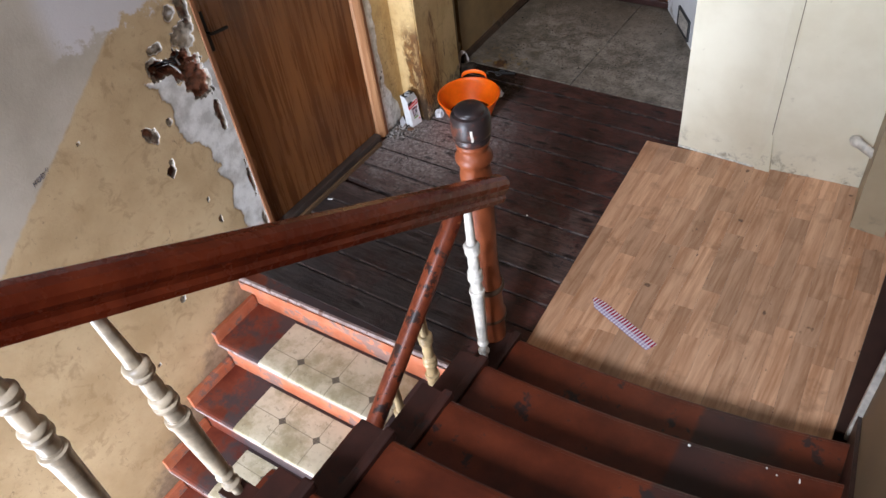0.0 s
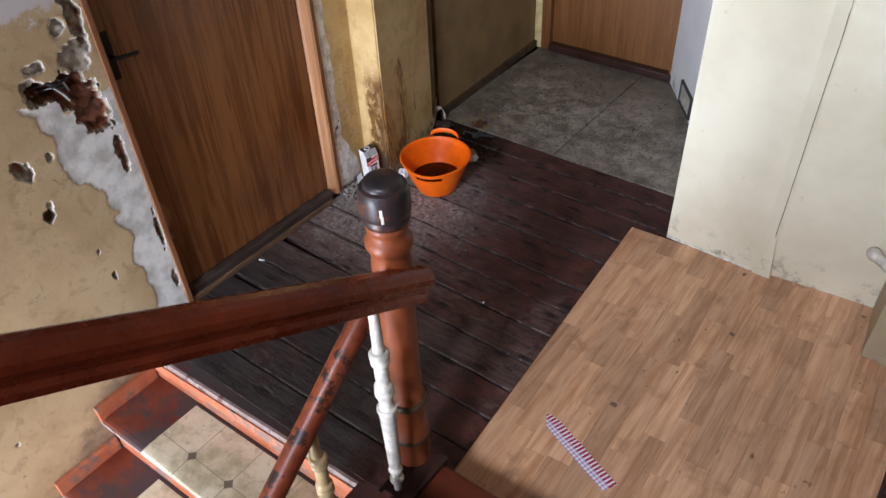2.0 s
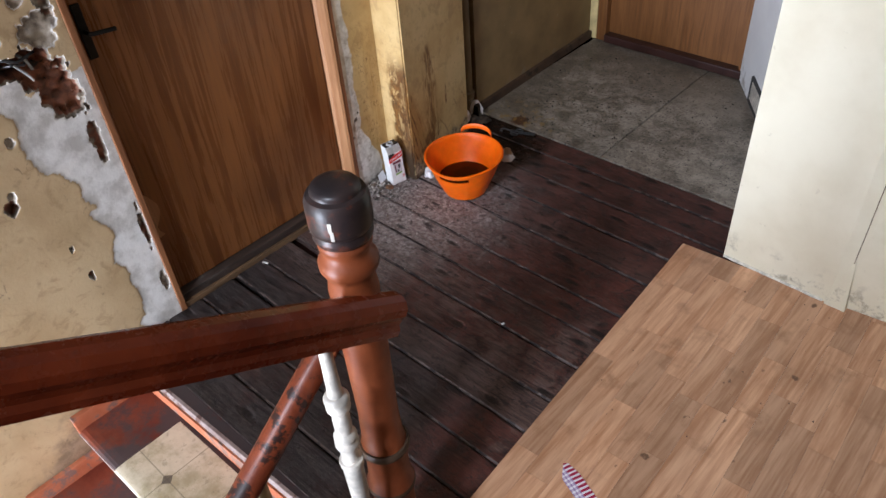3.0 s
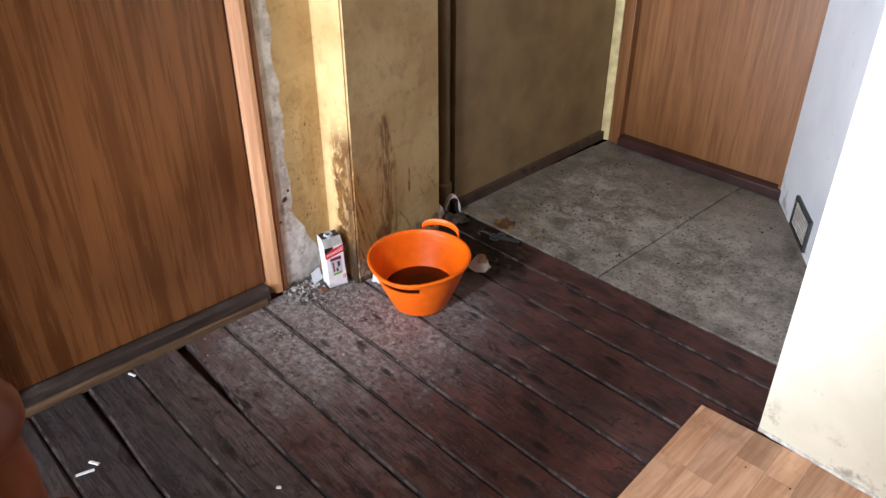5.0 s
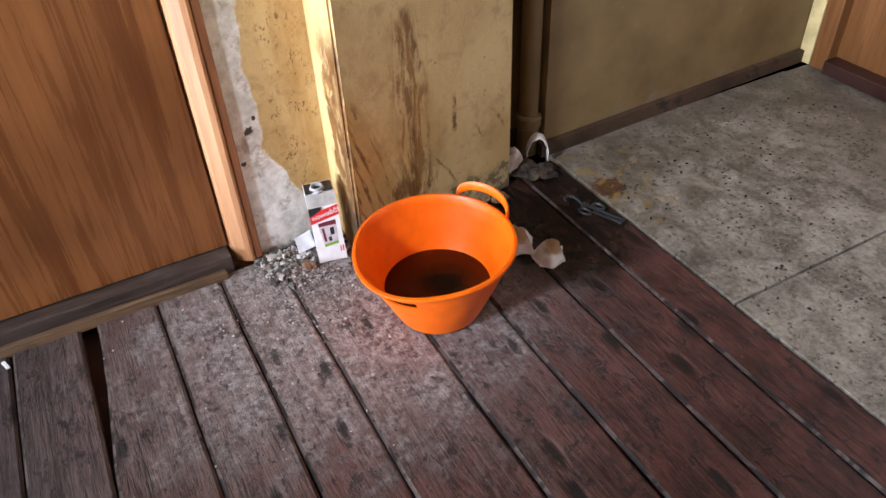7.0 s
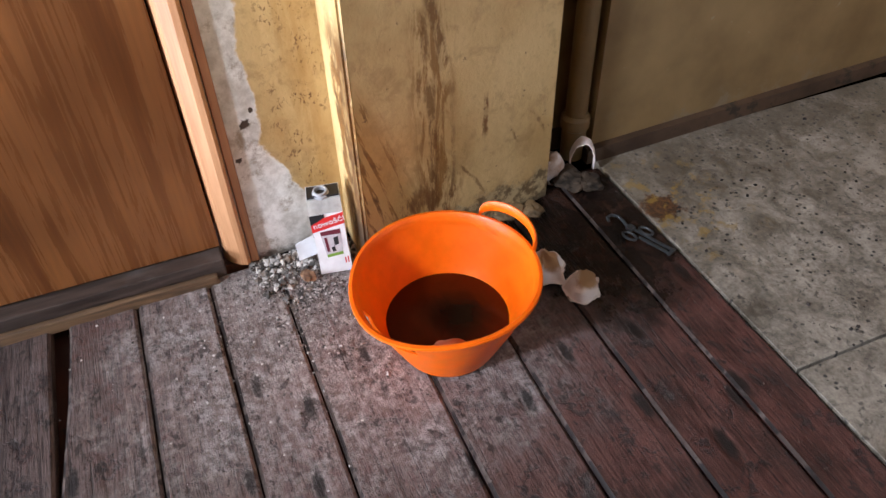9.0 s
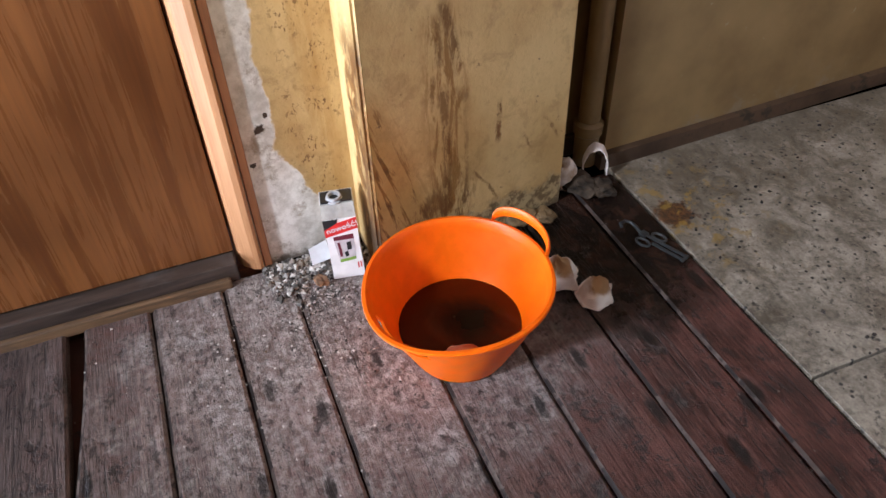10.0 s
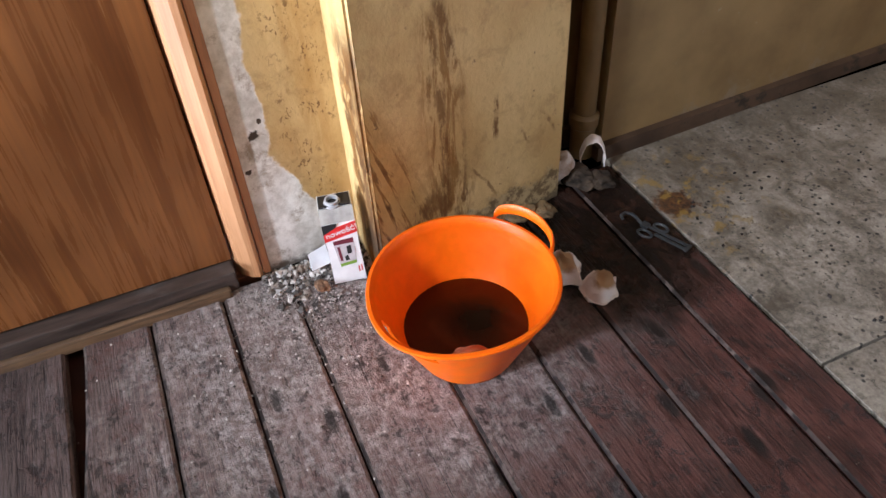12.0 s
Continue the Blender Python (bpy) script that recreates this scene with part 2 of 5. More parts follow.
    fleck = m.math("MULTIPLY", m.step(m.noise(120, 5, 0.7, m.scaled(1, 1, 0.55), 0.5), 0.565, 0.61), m.math("MULTIPLY", m.step(patch, 0.42, 0.56), band(m.y, 2.85, 2.96, 0.03)))
    col = m.mix(col, (0.11, 0.040, 0.009), m.math("MULTIPLY", m.math("MULTIPLY", fleck, m.step(m.z, 0.80, 0.5)), 0.9))
    rare = m.math("MULTIPLY", m.step(m.noise(60, 3, 0.6), 0.70, 0.73), front)
    col = m.mix(col, (0.12, 0.06, 0.025), m.math("MULTIPLY", rare, 0.8))
    mott = m.math("MULTIPLY", m.step(m.noise(15, 7, 0.72, None, 0.5), 0.50, 0.64), 0.38)
    col = m.mix(col, (0.27, 0.155, 0.055), mott)
    pl = m.mix(pl, (0.24, 0.17, 0.10), m.math("MULTIPLY", m.step(m.noise(17, 7, 0.74), 0.52, 0.66), 0.7))
    col = m.mix(col, pl, bare)
    for cy, cz, cr in ((2.797, 0.345, 0.013), (2.768, 0.268, 0.008), (2.815, 0.372, 0.006)):
        q = m.n("ShaderNodeVectorMath", m.obj, (-2.09, cy, cz), operation="DISTANCE").outputs["Value"]
        q = m.math("ADD", q, m.math("MULTIPLY", m.math("SUBTRACT", n3, 0.5), 0.02))
        col = m.mix(col, (0.045, 0.028, 0.016), m.step(q, cr, cr * 0.6))
    crev = m.math("MULTIPLY", m.math("MULTIPLY", jog, m.step(m.math("ADD", run, m.math("MULTIPLY", m.z, 0.25)), -1.985, -1.96)), m.step(m.math("ADD", m.z, m.math("MULTIPLY", n2, 0.1)), 0.24, 0.15))
    col = m.mix(col, (0.030, 0.016, 0.008), m.math("MULTIPLY", crev, 0.9))
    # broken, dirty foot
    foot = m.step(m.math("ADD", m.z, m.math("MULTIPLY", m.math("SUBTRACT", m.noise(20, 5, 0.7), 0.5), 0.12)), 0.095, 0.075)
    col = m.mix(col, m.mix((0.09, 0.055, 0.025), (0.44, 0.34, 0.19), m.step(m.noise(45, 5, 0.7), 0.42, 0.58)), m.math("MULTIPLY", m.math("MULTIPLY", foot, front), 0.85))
    # darker again along the very bottom
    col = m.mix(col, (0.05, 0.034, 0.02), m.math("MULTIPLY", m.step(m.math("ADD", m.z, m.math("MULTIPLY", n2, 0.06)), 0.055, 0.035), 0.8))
    h = m.math("ADD", m.math("ADD", m.math("MULTIPLY", n2, 0.7), m.math("MULTIPLY", n3, 0.3)), m.math("ADD", m.math("MULTIPLY", bare, -0.5), m.math("MULTIPLY", foot, -0.4)))
    return m.finish(col, 0.5, h, 0.5, 0.004)


def make_cream_wall(name, a, b, dirty=0.3):
    m = Mat(name)
    n1, n2 = m.noise(2.6, 6, 0.6), m.noise(30, 5, 0.6)
    col = m.mix(a, b, m.step(n1, 0.3, 0.7))
    col = m.mix(col, (0.25, 0.20, 0.12), m.math("MULTIPLY", m.step(n2, 0.66, 0.76), dirty))
    scuff = m.math("MULTIPLY", m.step(m.noise(14, 5, 0.7), 0.52, 0.66), m.step(m.z, 0.16, 0.03))
    col = m.mix(col, (0.20, 0.16, 0.11), m.math("MULTIPLY", scuff, 0.7))
    return m.finish(col, m.math("ADD", m.math("MULTIPLY", n1, 0.2), 0.42), n2, 0.2, 0.002)


def make_planks():
    m = Mat("old_floor_planks")
    rnd = m.random()
    sh = m.n("ShaderNodeCombineXYZ", m.math("MULTIPLY", rnd, 37.0), m.math("MULTIPLY", rnd, 11.0), 0.0).outputs[0]
    v = m.scaled(1.2, 16, 16, shift=sh)
    g1 = m.noise(2.2, 7, 0.66, v, 1.5)
    fib = m.noise(3.0, 7, 0.72, m.scaled(2.6, 42, 42, shift=sh), 2.2)
    big, mid, fine = m.noise(2.3, 4, 0.55), m.noise(9, 6, 0.68), m.noise(60, 5, 0.72)
    blot = m.noise(17, 6, 0.7, None, 0.6)
    # bare weathered wood, with fibres, under what is left of a maroon paint
    bare = m.mix((0.016, 0.009, 0.008), (0.135, 0.082, 0.068), m.step(m.math("ADD", m.math("MULTIPLY", fib, 0.6), m.math("MULTIPLY", g1, 0.4)), 0.36, 0.64))
    paint = m.mix((0.020, 0.007, 0.005), (0.108, 0.030, 0.021), m.step(m.math("ADD", m.math("MULTIPLY", mid, 0.6), m.math("MULTIPLY", fib, 0.4)), 0.36, 0.64))
    kept = m.step(m.math("ADD", m.math("MULTIPLY", blot, 0.55), m.math("ADD", m.math("MULTIPLY", big, 0.30), m.math("MULTIPLY", rnd, 0.15))), 0.42, 0.52)
    far = m.step(m.y, 2.75, 3.20)
    col = m.mix(bare, paint, m.math("MAXIMUM", m.math("MULTIPLY", kept, 0.85), m.math("MULTIPLY", far, 0.75)))
    # by the stairs the paint is walked off to blackened wood
    walked = m.math("MULTIPLY", m.step(m.y, 2.45, 2.05), m.step(m.math("ADD", m.x, m.math("MULTIPLY", big, 0.3)), -0.65, -0.95))
    black = m.mix((0.012, 0.011, 0.011), (0.062, 0.056, 0.054), m.step(m.math("ADD", m.math("MULTIPLY", fib, 0.5), m.math("MULTIPLY", g1, 0.5)), 0.38, 0.64))
    col = m.mix(col, black, m.math("MULTIPLY", m.math("MULTIPLY", walked, 0.9), m.step(m.math("ADD", m.math("MULTIPLY", big, 0.5), m.math("MULTIPLY", mid, 0.5)), 0.33, 0.50)))
    # knots, dents and trodden black dirt
    knot = m.voronoi(1.0, m.scaled(2.6, 7.5, 1.0, shift=sh), True)
    col = m.mix(col, (0.010, 0.007, 0.006), m.math("MULTIPLY", m.step(m.math("ADD", knot, m.math("MULTIPLY", m.math("SUBTRACT", fine, 0.5), 0.16)), 0.12, 0.05), 0.85))
    grime = m.step(m.math("ADD", m.math("MULTIPLY", blot, 0.6), m.math("MULTIPLY", fine, 0.4)), 0.535, 0.60)
    col = m.mix(col, (0.014, 0.011, 0.010), m.math("MULTIPLY", grime, 0.8))
    # long dark cracks along the grain
    crack = m.step(m.noise(2.4, 4, 0.6, m.scaled(0.9, 55, 55, shift=sh), 0.9), 0.37, 0.31)
    col = m.mix(col, (0.008, 0.006, 0.005), m.math("MULTIPLY", crack, 0.8))
    # grey dust, thick round the rubble
    heap = m.n("ShaderNodeVectorMath", m.obj, (-1.86, 2.87, 0.0), operation="DISTANCE").outputs["Value"]
    near = m.step(m.math("ADD", heap, m.math("MULTIPLY", m.math("SUBTRACT", mid, 0.5), 0.8)), 0.62, 0.08)
    wide = m.step(m.math("ADD", heap, m.math("MULTIPLY", m.math("SUBTRACT", mid, 0.5), 0.9)), 0.85, 0.2)
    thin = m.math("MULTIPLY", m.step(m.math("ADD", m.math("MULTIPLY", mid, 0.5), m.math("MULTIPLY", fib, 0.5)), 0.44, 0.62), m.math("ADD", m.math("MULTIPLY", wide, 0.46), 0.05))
    # dust held back beside the laminate, standing in for the shadow band there
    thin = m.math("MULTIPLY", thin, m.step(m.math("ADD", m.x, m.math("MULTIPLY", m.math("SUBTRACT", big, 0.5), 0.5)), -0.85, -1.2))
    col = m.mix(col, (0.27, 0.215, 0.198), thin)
    powder = m.math("MULTIPLY", m.math("ADD", m.math("MULTIPLY", m.step(m.noise(46, 8, 0.78), 0.40, 0.66), 0.8), 0.2), near)
    col = m.mix(col, (0.60, 0.55, 0.52), m.math("MULTIPLY", powder, 0.84))
    dab = m.step(m.math("ADD", m.math("MULTIPLY", m.noise(23, 6, 0.7, m.scaled(0.8, 1.3, 1), 0.5), 0.65), m.math("MULTIPLY", fine, 0.35)), 0.535, 0.60)
    col = m.mix(col, (0.022, 0.015, 0.013), m.math("MULTIPLY", dab, 0.75))
    col = m.mix(col, (0.011, 0.008, 0.007), m.math("MULTIPLY", m.step(m.math("ADD", knot, m.math("MULTIPLY", m.math("SUBTRACT", fine, 0.5), 0.2)), 0.085, 0.035), 0.8))
    # water-dark corner behind the bucket
    wet = m.n("ShaderNodeVectorMath", m.obj, (-1.90, 3.47, 0.0), operation="DISTANCE").outputs["Value"]
    wet = m.step(m.math("ADD", wet, m.math("MULTIPLY", m.math("SUBTRACT", mid, 0.5), 0.45)), 0.34, 0.20)
    col = m.mix(col, m.mix((0.006, 0.004, 0.003), (0.035, 0.014, 0.008), m.step(blot, 0.46, 0.62)), m.math("MULTIPLY", wet, 0.95))
    rough = m.math("SUBTRACT", m.math("ADD", 0.44, m.math("MULTIPLY", m.math("ADD", thin, powder), 0.4)), m.math("MULTIPLY", wet, 0.22))
    h = m.math("ADD", m.math("MULTIPLY", fib, 0.55), m.math("MULTIPLY", g1, 0.45))
    h = m.math("ADD", h, m.math("ADD", m.math("MULTIPLY", powder, 0.55), m.math("MULTIPLY", m.step(knot, 0.16, 0.08), -0.6)))
    h = m.math("SUBTRACT", h, m.math("MULTIPLY", grime, 0.35))
    h = m.math("SUBTRACT", h, m.math("MULTIPLY", crack, 0.5))
    return m.finish(col, rough, h, 0.8, 0.005, 0, 0.26)


def make_concrete():
    m = Mat("worn_terrazzo_floor")
    big, mid, fine, chip = m.noise(3.0, 5, 0.6), m.noise(13, 7, 0.72, None, 0.5), m.noise(75, 6, 0.75), m.voronoi(30, None, True)
    tone = m.math("ADD", m.math("MULTIPLY", big, 0.24), m.math("ADD", m.math("MULTIPLY", mid, 0.44), m.math("MULTIPLY", fine, 0.32)))
    col = m.mix((0.066, 0.053, 0.038), (0.385, 0.335, 0.268), m.step(tone, 0.36, 0.66))
    # brown dirt along the wall, and a darker brown towards the far door
    side = m.step(m.math("ADD", m.x, m.math("MULTIPLY", m.math("SUBTRACT", mid, 0.5), 0.9)), -1.55, -2.05)
    back = m.step(m.math("ADD", m.y, m.math("MULTIPLY", m.math("SUBTRACT", mid, 0.5), 0.9)), 4.15, 4.65)
    filth_and_back = m.math("MULTIPLY", m.math("MAXIMUM", side, back), m.step(fine, 0.36, 0.58))
    col = m.mix(col, (0.085, 0.060, 0.034), m.math("MULTIPLY", filth_and_back, 0.75))
    col = m.mix(col, (0.028, 0.025, 0.022), m.math("MULTIPLY", m.step(m.math("ADD", chip, m.math("MULTIPLY", m.math("SUBTRACT", fine, 0.5), 0.2)), 0.15, 0.07), m.step(m.noise(11, 3), 0.48, 0.56)))
    col = m.mix(col, (0.045, 0.037, 0.030), m.math("MULTIPLY", m.step(m.noise(48, 6, 0.74), 0.555, 0.63), 0.8))
    col = m.mix(col, (0.085, 0.068, 0.047), m.math("MULTIPLY", m.step(m.noise(5, 7, 0.74, None, 0.6), 0.48, 0.64), 0.4))
    spot = m.n("ShaderNodeVectorMath", m.obj, (-1.880, 3.672, 0.0), operation="DISTANCE").outputs["Value"]
    spot = m.math("ADD", spot, m.math("MULTIPLY", m.math("SUBTRACT", m.noise(38, 6, 0.7), 0.5), 0.13))
    col = m.mix(col, m.mix((0.030, 0.011, 0.004), (0.11, 0.040, 0.010), m.step(fine, 0.40, 0.62)), m.math("MULTIPLY", m.step(spot, 0.055, 0.035), 0.92))
    yel = m.math("MULTIPLY", m.step(spot, 0.30, 0.08), m.step(m.noise(20, 5, 0.65), 0.53, 0.62))
    col = m.mix(col, (0.25, 0.150, 0.030), m.math("MULTIPLY", yel, 0.65))
    h = m.math("ADD", mid, m.math("MULTIPLY", fine, 0.5))
    return m.finish(col, m.math("ADD", m.math("MULTIPLY", mid, 0.35), 0.34), h, 0.4, 0.003)


def make_red_paint(name, a=(0.085, 0.018, 0.010), b=(0.175, 0.040, 0.020), worn=(0.045, 0.040, 0.040), wear=0.85, rough=0.42, lo=0.58, size=5.0, tread=False, east=False):
    m = Mat(name)
    n1, n2, n3 = m.noise(size, 6, 0.62), m.noise(26, 5, 0.65), m.noise(90, 3)
    col = m.mix(a, b, m.step(n1, 0.3, 0.7))
    amount = m.math("ADD", m.math("MULTIPLY", n1, 0.6), m.math("MULTIPLY", n2, 0.4))
    soft = 0.05
    if tread:
        # feet have worn the paint towards the middle of the flight
        walked = m.math("MULTIPLY", m.step(m.x, -2.02, -1.72), m.step(m.x, -0.86, -1.10))
        amount = m.math("ADD", amount, m.math("MULTIPLY", m.math("SUBTRACT", walked, 0.5), 0.22))
        soft = 0.16
    if east:
        # along the wall side the steps are patched with a darker coat
        wob = m.math("ADD", m.x, m.math("MULTIPLY", m.math("SUBTRACT", n2, 0.5), 0.03))
        coat = m.math("MULTIPLY", m.step(wob, 0.045, 0.065), m.step(m.math("ADD", wob, m.math("MULTIPLY", n1, 0.5)), 0.62, 0.42))
        col = m.mix(col, (0.030, 0.018, 0.018), m.math("MULTIPLY", coat, 0.75))
    col = m.mix(col, worn, m.math("MULTIPLY", m.step(amount, lo, lo + soft), wear))
    return m.finish(col, m.math("ADD", m.math("MULTIPLY", n2, 0.25), rough - 0.12), m.math("ADD", n2, m.math("MULTIPLY", n3, 0.3)), 0.25, 0.002, 0, 0.3)


def make_lino():
    m = Mat("patterned_lino")
    n1, n2 = m.noise(7, 6, 0.65), m.noise(40, 4, 0.65)
    col = m.mix((0.36, 0.31, 0.19), (0.60, 0.54, 0.40), m.step(n1, 0.36, 0.62))
    col = m.mix(col, (0.20, 0.17, 0.11), m.math("MULTIPLY", m.step(n2, 0.55, 0.70), 0.45))
    # big tiles with a small dark diamond where four of them meet
    u = m.math("SUBTRACT", m.math("MODULO", m.math("ADD", m.x, 10.105), 0.205), 0.1025)
    w = m.math("SUBTRACT", m.math("MODULO", m.math("ADD", m.y, 10.0), 0.205), 0.1025)
    au, aw = m.math("ABSOLUTE", u), m.math("ABSOLUTE", w)
    line = m.math("MINIMUM", au, aw)
    col = m.mix(col, (0.19, 0.165, 0.11), m.math("MULTIPLY", m.step(line, 0.0030, 0.0012), 0.7))
    dia = m.step(m.math("ADD", au, aw), 0.024, 0.021)
    col = m.mix(col, (0.075, 0.062, 0.048), m.math("MULTIPLY", dia, 0.85))
    return m.finish(col, 0.5, n2, 0.2, 0.001)


STAIR_WALL = make_stair_wall()
STAINED = make_stained_wall()
CREAM = make_cream_wall("cream_wall_paint", (0.62, 0.56, 0.41), (0.72, 0.67, 0.52))
# ochre kept darker than the pier's: the corridor's weak light is in the colour
OCHRE = make_cream_wall("dimmed_ochre_paint", (0.125, 0.073, 0.027), (0.235, 0.150, 0.061), 0.9)
# darker tan on the jog puts its shade into the colour
JOGWALL = make_cream_wall("shaded_jog_paint", (0.30, 0.23, 0.14), (0.38, 0.30, 0.19))
TANWALL = make_cream_wall("tan_wall_paint", (0.17, 0.12, 0.066), (0.23, 0.165, 0.095))
GREYWHITE = make_cream_wall("grey_white_board", (0.60, 0.60, 0.60), (0.70, 0.70, 0.69), 0.4)
# colour of the unseen ceilings, kept dark to hold back bounced light
CEIL = plain("dark_ceiling_coat", (0.24, 0.215, 0.185), 0.8, 0.08, 4)
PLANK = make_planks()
# worn edge, paler to hold the highlight along one side of each seam
PLANKEDGE = make_red_paint("worn_lit_plank_edge", (0.045, 0.030, 0.025), (0.15, 0.115, 0.10), (0.012, 0.008, 0.007), 0.95, 0.6, 0.47, 10.0)
CONC = make_concrete()
TREAD = make_red_paint("worn_red_stair_paint", (0.056, 0.010, 0.004), (0.140, 0.029, 0.011), (0.022, 0.017, 0.018), 0.9, 0.38, 0.57, 4.0, east=True)
LTREAD = make_red_paint("worn_red_tread_paint", (0.10, 0.020, 0.011), (0.20, 0.050, 0.026), (0.050, 0.044, 0.047), 0.9, 0.42, 0.41, 6.0, True)
DARKSTRING = make_red_paint("dark_red_string_paint", (0.022, 0.010, 0.008), (0.06, 0.018, 0.012), (0.02, 0.016, 0.016), 0.9, 0.45, 0.55)
ORANGE_RISER = make_red_paint("orange_riser_paint", (0.31, 0.082, 0.035), (0.50, 0.175, 0.092), (0.17, 0.12, 0.105), 0.85, 0.45, 0.515)
WORNEDGE = make_red_paint("worn_pale_nosing_edge", (0.22, 0.15, 0.13), (0.38, 0.30, 0.28), (0.12, 0.055, 0.04), 0.85, 0.45, 0.54, 14.0)
RAIL = make_red_paint("red_handrail_varnish", (0.080, 0.011, 0.004), (0.160, 0.027, 0.009), (0.030, 0.008, 0.005), 0.6, 0.26, 0.62)
WORNRAIL = make_red_paint("worn_red_rail_paint", (0.095, 0.018, 0.007), (0.19, 0.042, 0.015), (0.012, 0.006, 0.005), 0.95, 0.40, 0.52, 16.0)
NEWEL = make_red_paint("orange_newel_varnish", (0.13, 0.030, 0.011), (0.24, 0.062, 0.021), (0.06, 0.025, 0.017), 0.7, 0.42, 0.60)
NEWELCAP = make_red_paint("black_worn_newel_cap", (0.012, 0.010, 0.011), (0.035, 0.022, 0.020), (0.10, 0.028, 0.015), 0.8, 0.36, 0.54, 14.0)
WHITEPAINT = plain("chipped_white_paint", (0.52, 0.475, 0.41), 0.45, 0.22, 22)
CREAMPAINT = plain("chipped_cream_paint", (0.37, 0.295, 0.205), 0.42, 0.25, 22)
TANPAINT = plain("tan_baluster_paint", (0.40, 0.28, 0.14), 0.42, 0.16, 22)
LAMINATE = wood("light_oak_laminate", (0.36, 0.168, 0.080), (0.60, 0.350, 0.208), 1, 0.34, 16, 1.5, 0.06, 0.45, 0.46, 0.45, (0.26, 0.125, 0.060), specks=(0.07, 0.030, 0.014))
DOOR = wood("walnut_door_veneer", (0.118, 0.037, 0.011), (0.258, 0.097, 0.029), 2, 0.27, 24, 1.15, 0.05, 0.55)
FARDOOR = wood("brown_door_veneer", (0.12, 0.044, 0.012), (0.20, 0.082, 0.024), 2, 0.38, 22, 2.0, 0.06, 0.3)
CASING = wood("pine_casing", (0.34, 0.150, 0.064), (0.45, 0.225, 0.104), 2, 0.55, 18, 3.0, 0.12, 0, 0, 0.3)
DARKCASING = wood("brown_stained_casing", (0.15, 0.055, 0.022), (0.29, 0.115, 0.045), 2, 0.5, 18, 3.0, 0.15)
THRESH = wood("dark_threshold", (0.022, 0.014, 0.011), (0.085, 0.058, 0.046), 1, 0.5, 14, 3.0, 0.5, 0.4, dirt=(0.12, 0.10, 0.09), specks=(0.30, 0.27, 0.25))
RAWEDGE = wood("worn_threshold_edge", (0.055, 0.031, 0.016), (0.185, 0.103, 0.050), 1, 0.6, 14, 3.0, 0.5, 0.3, dirt=(0.04, 0.028, 0.02))
MAROON = plain("dark_red_gloss_paint", (0.034, 0.012, 0.009), 0.35, 0.2, 9)
SKIRT = make_red_paint("grimy_brown_skirting", (0.035, 0.020, 0.012), (0.085, 0.05, 0.03), (0.02, 0.016, 0.012), 0.8, 0.5, 0.56)
LINO = make_lino()


# ---- mesh helpers ----
def part(name, bm, material, parent=None, label="", smooth=False):
    me = bpy.data.meshes.new(name)
    bmesh.ops.recalc_face_normals(bm, faces=bm.faces)
    bm.to_mesh(me)
    bm.free()
    if material:
        me.materials.append(material)
    if smooth:
        me.shade_smooth()
        me.set_sharp_from_angle(angle=radians(38))
    ob = new(name, me)
    if parent:
        ob.parent = parent
    if label:
        ob["label"] = label
    return ob


def thing(name, label, category, at=(0, 0, 0), turn=0.0, group="", kind=""):
    ob = new(name)
    ob.matrix_world = pose(*at, 0, 0, turn)
    return tagged(ob, label, category, group, kind)


def box(bm, x0, y0, z0, x1, y1, z1, bevel=0.0):
    r = bmesh.ops.create_cube(bm, size=1.0, matrix=Matrix.LocRotScale(((x0 + x1) / 2, (y0 + y1) / 2, (z0 + z1) / 2), None, (abs(x1 - x0), abs(y1 - y0), abs(z1 - z0))))
    if bevel:
        edges = {e for v in r["verts"] for e in v.link_edges}
        bmesh.ops.bevel(bm, geom=list(edges), offset=bevel, segments=2, affect="EDGES", profile=0.6)
    return bm


def boxes(*rows, bevel=0.0):
    bm = bmesh.new()
    for r in rows:
        box(bm, *r, bevel=bevel)
    return bm


def prism(points, z0, z1, bm=None):
    bm = bm or bmesh.new()
    low = [bm.verts.new((x, y, z0)) for x, y in points]
    top = [bm.verts.new((x, y, z1)) for x, y in points]
    n = len(points)
    bm.faces.new(low[::-1])
    bm.faces.new(top)
    for i in range(n):
        bm.faces.new((low[i], low[(i + 1) % n], top[(i + 1) % n], top[i]))
    return bm


def lathe(profile, segments=24, bm=None, m=None):
    """Profile rows of radius and height, turned round z."""
    bm = bm or bmesh.new()
    rings = []
    for r, z in profile:
        ring = []
        for i in range(segments):
            a = 2 * math.pi * i / segments
            v = Vector((r * math.cos(a), r * math.sin(a), z))
            ring.append(bm.verts.new(m @ v if m else v))
        rings.append(ring)
    for a, b in zip(rings, rings[1:]):
        for i in range(segments):
            j = (i + 1) % segments
            bm.faces.new((a[i], a[j], b[j], b[i]))
    if profile[0][0] > 1e-5:
        bm.faces.new(rings[0][::-1])
    if profile[-1][0] > 1e-5:
        bm.faces.new(rings[-1])
    return bm


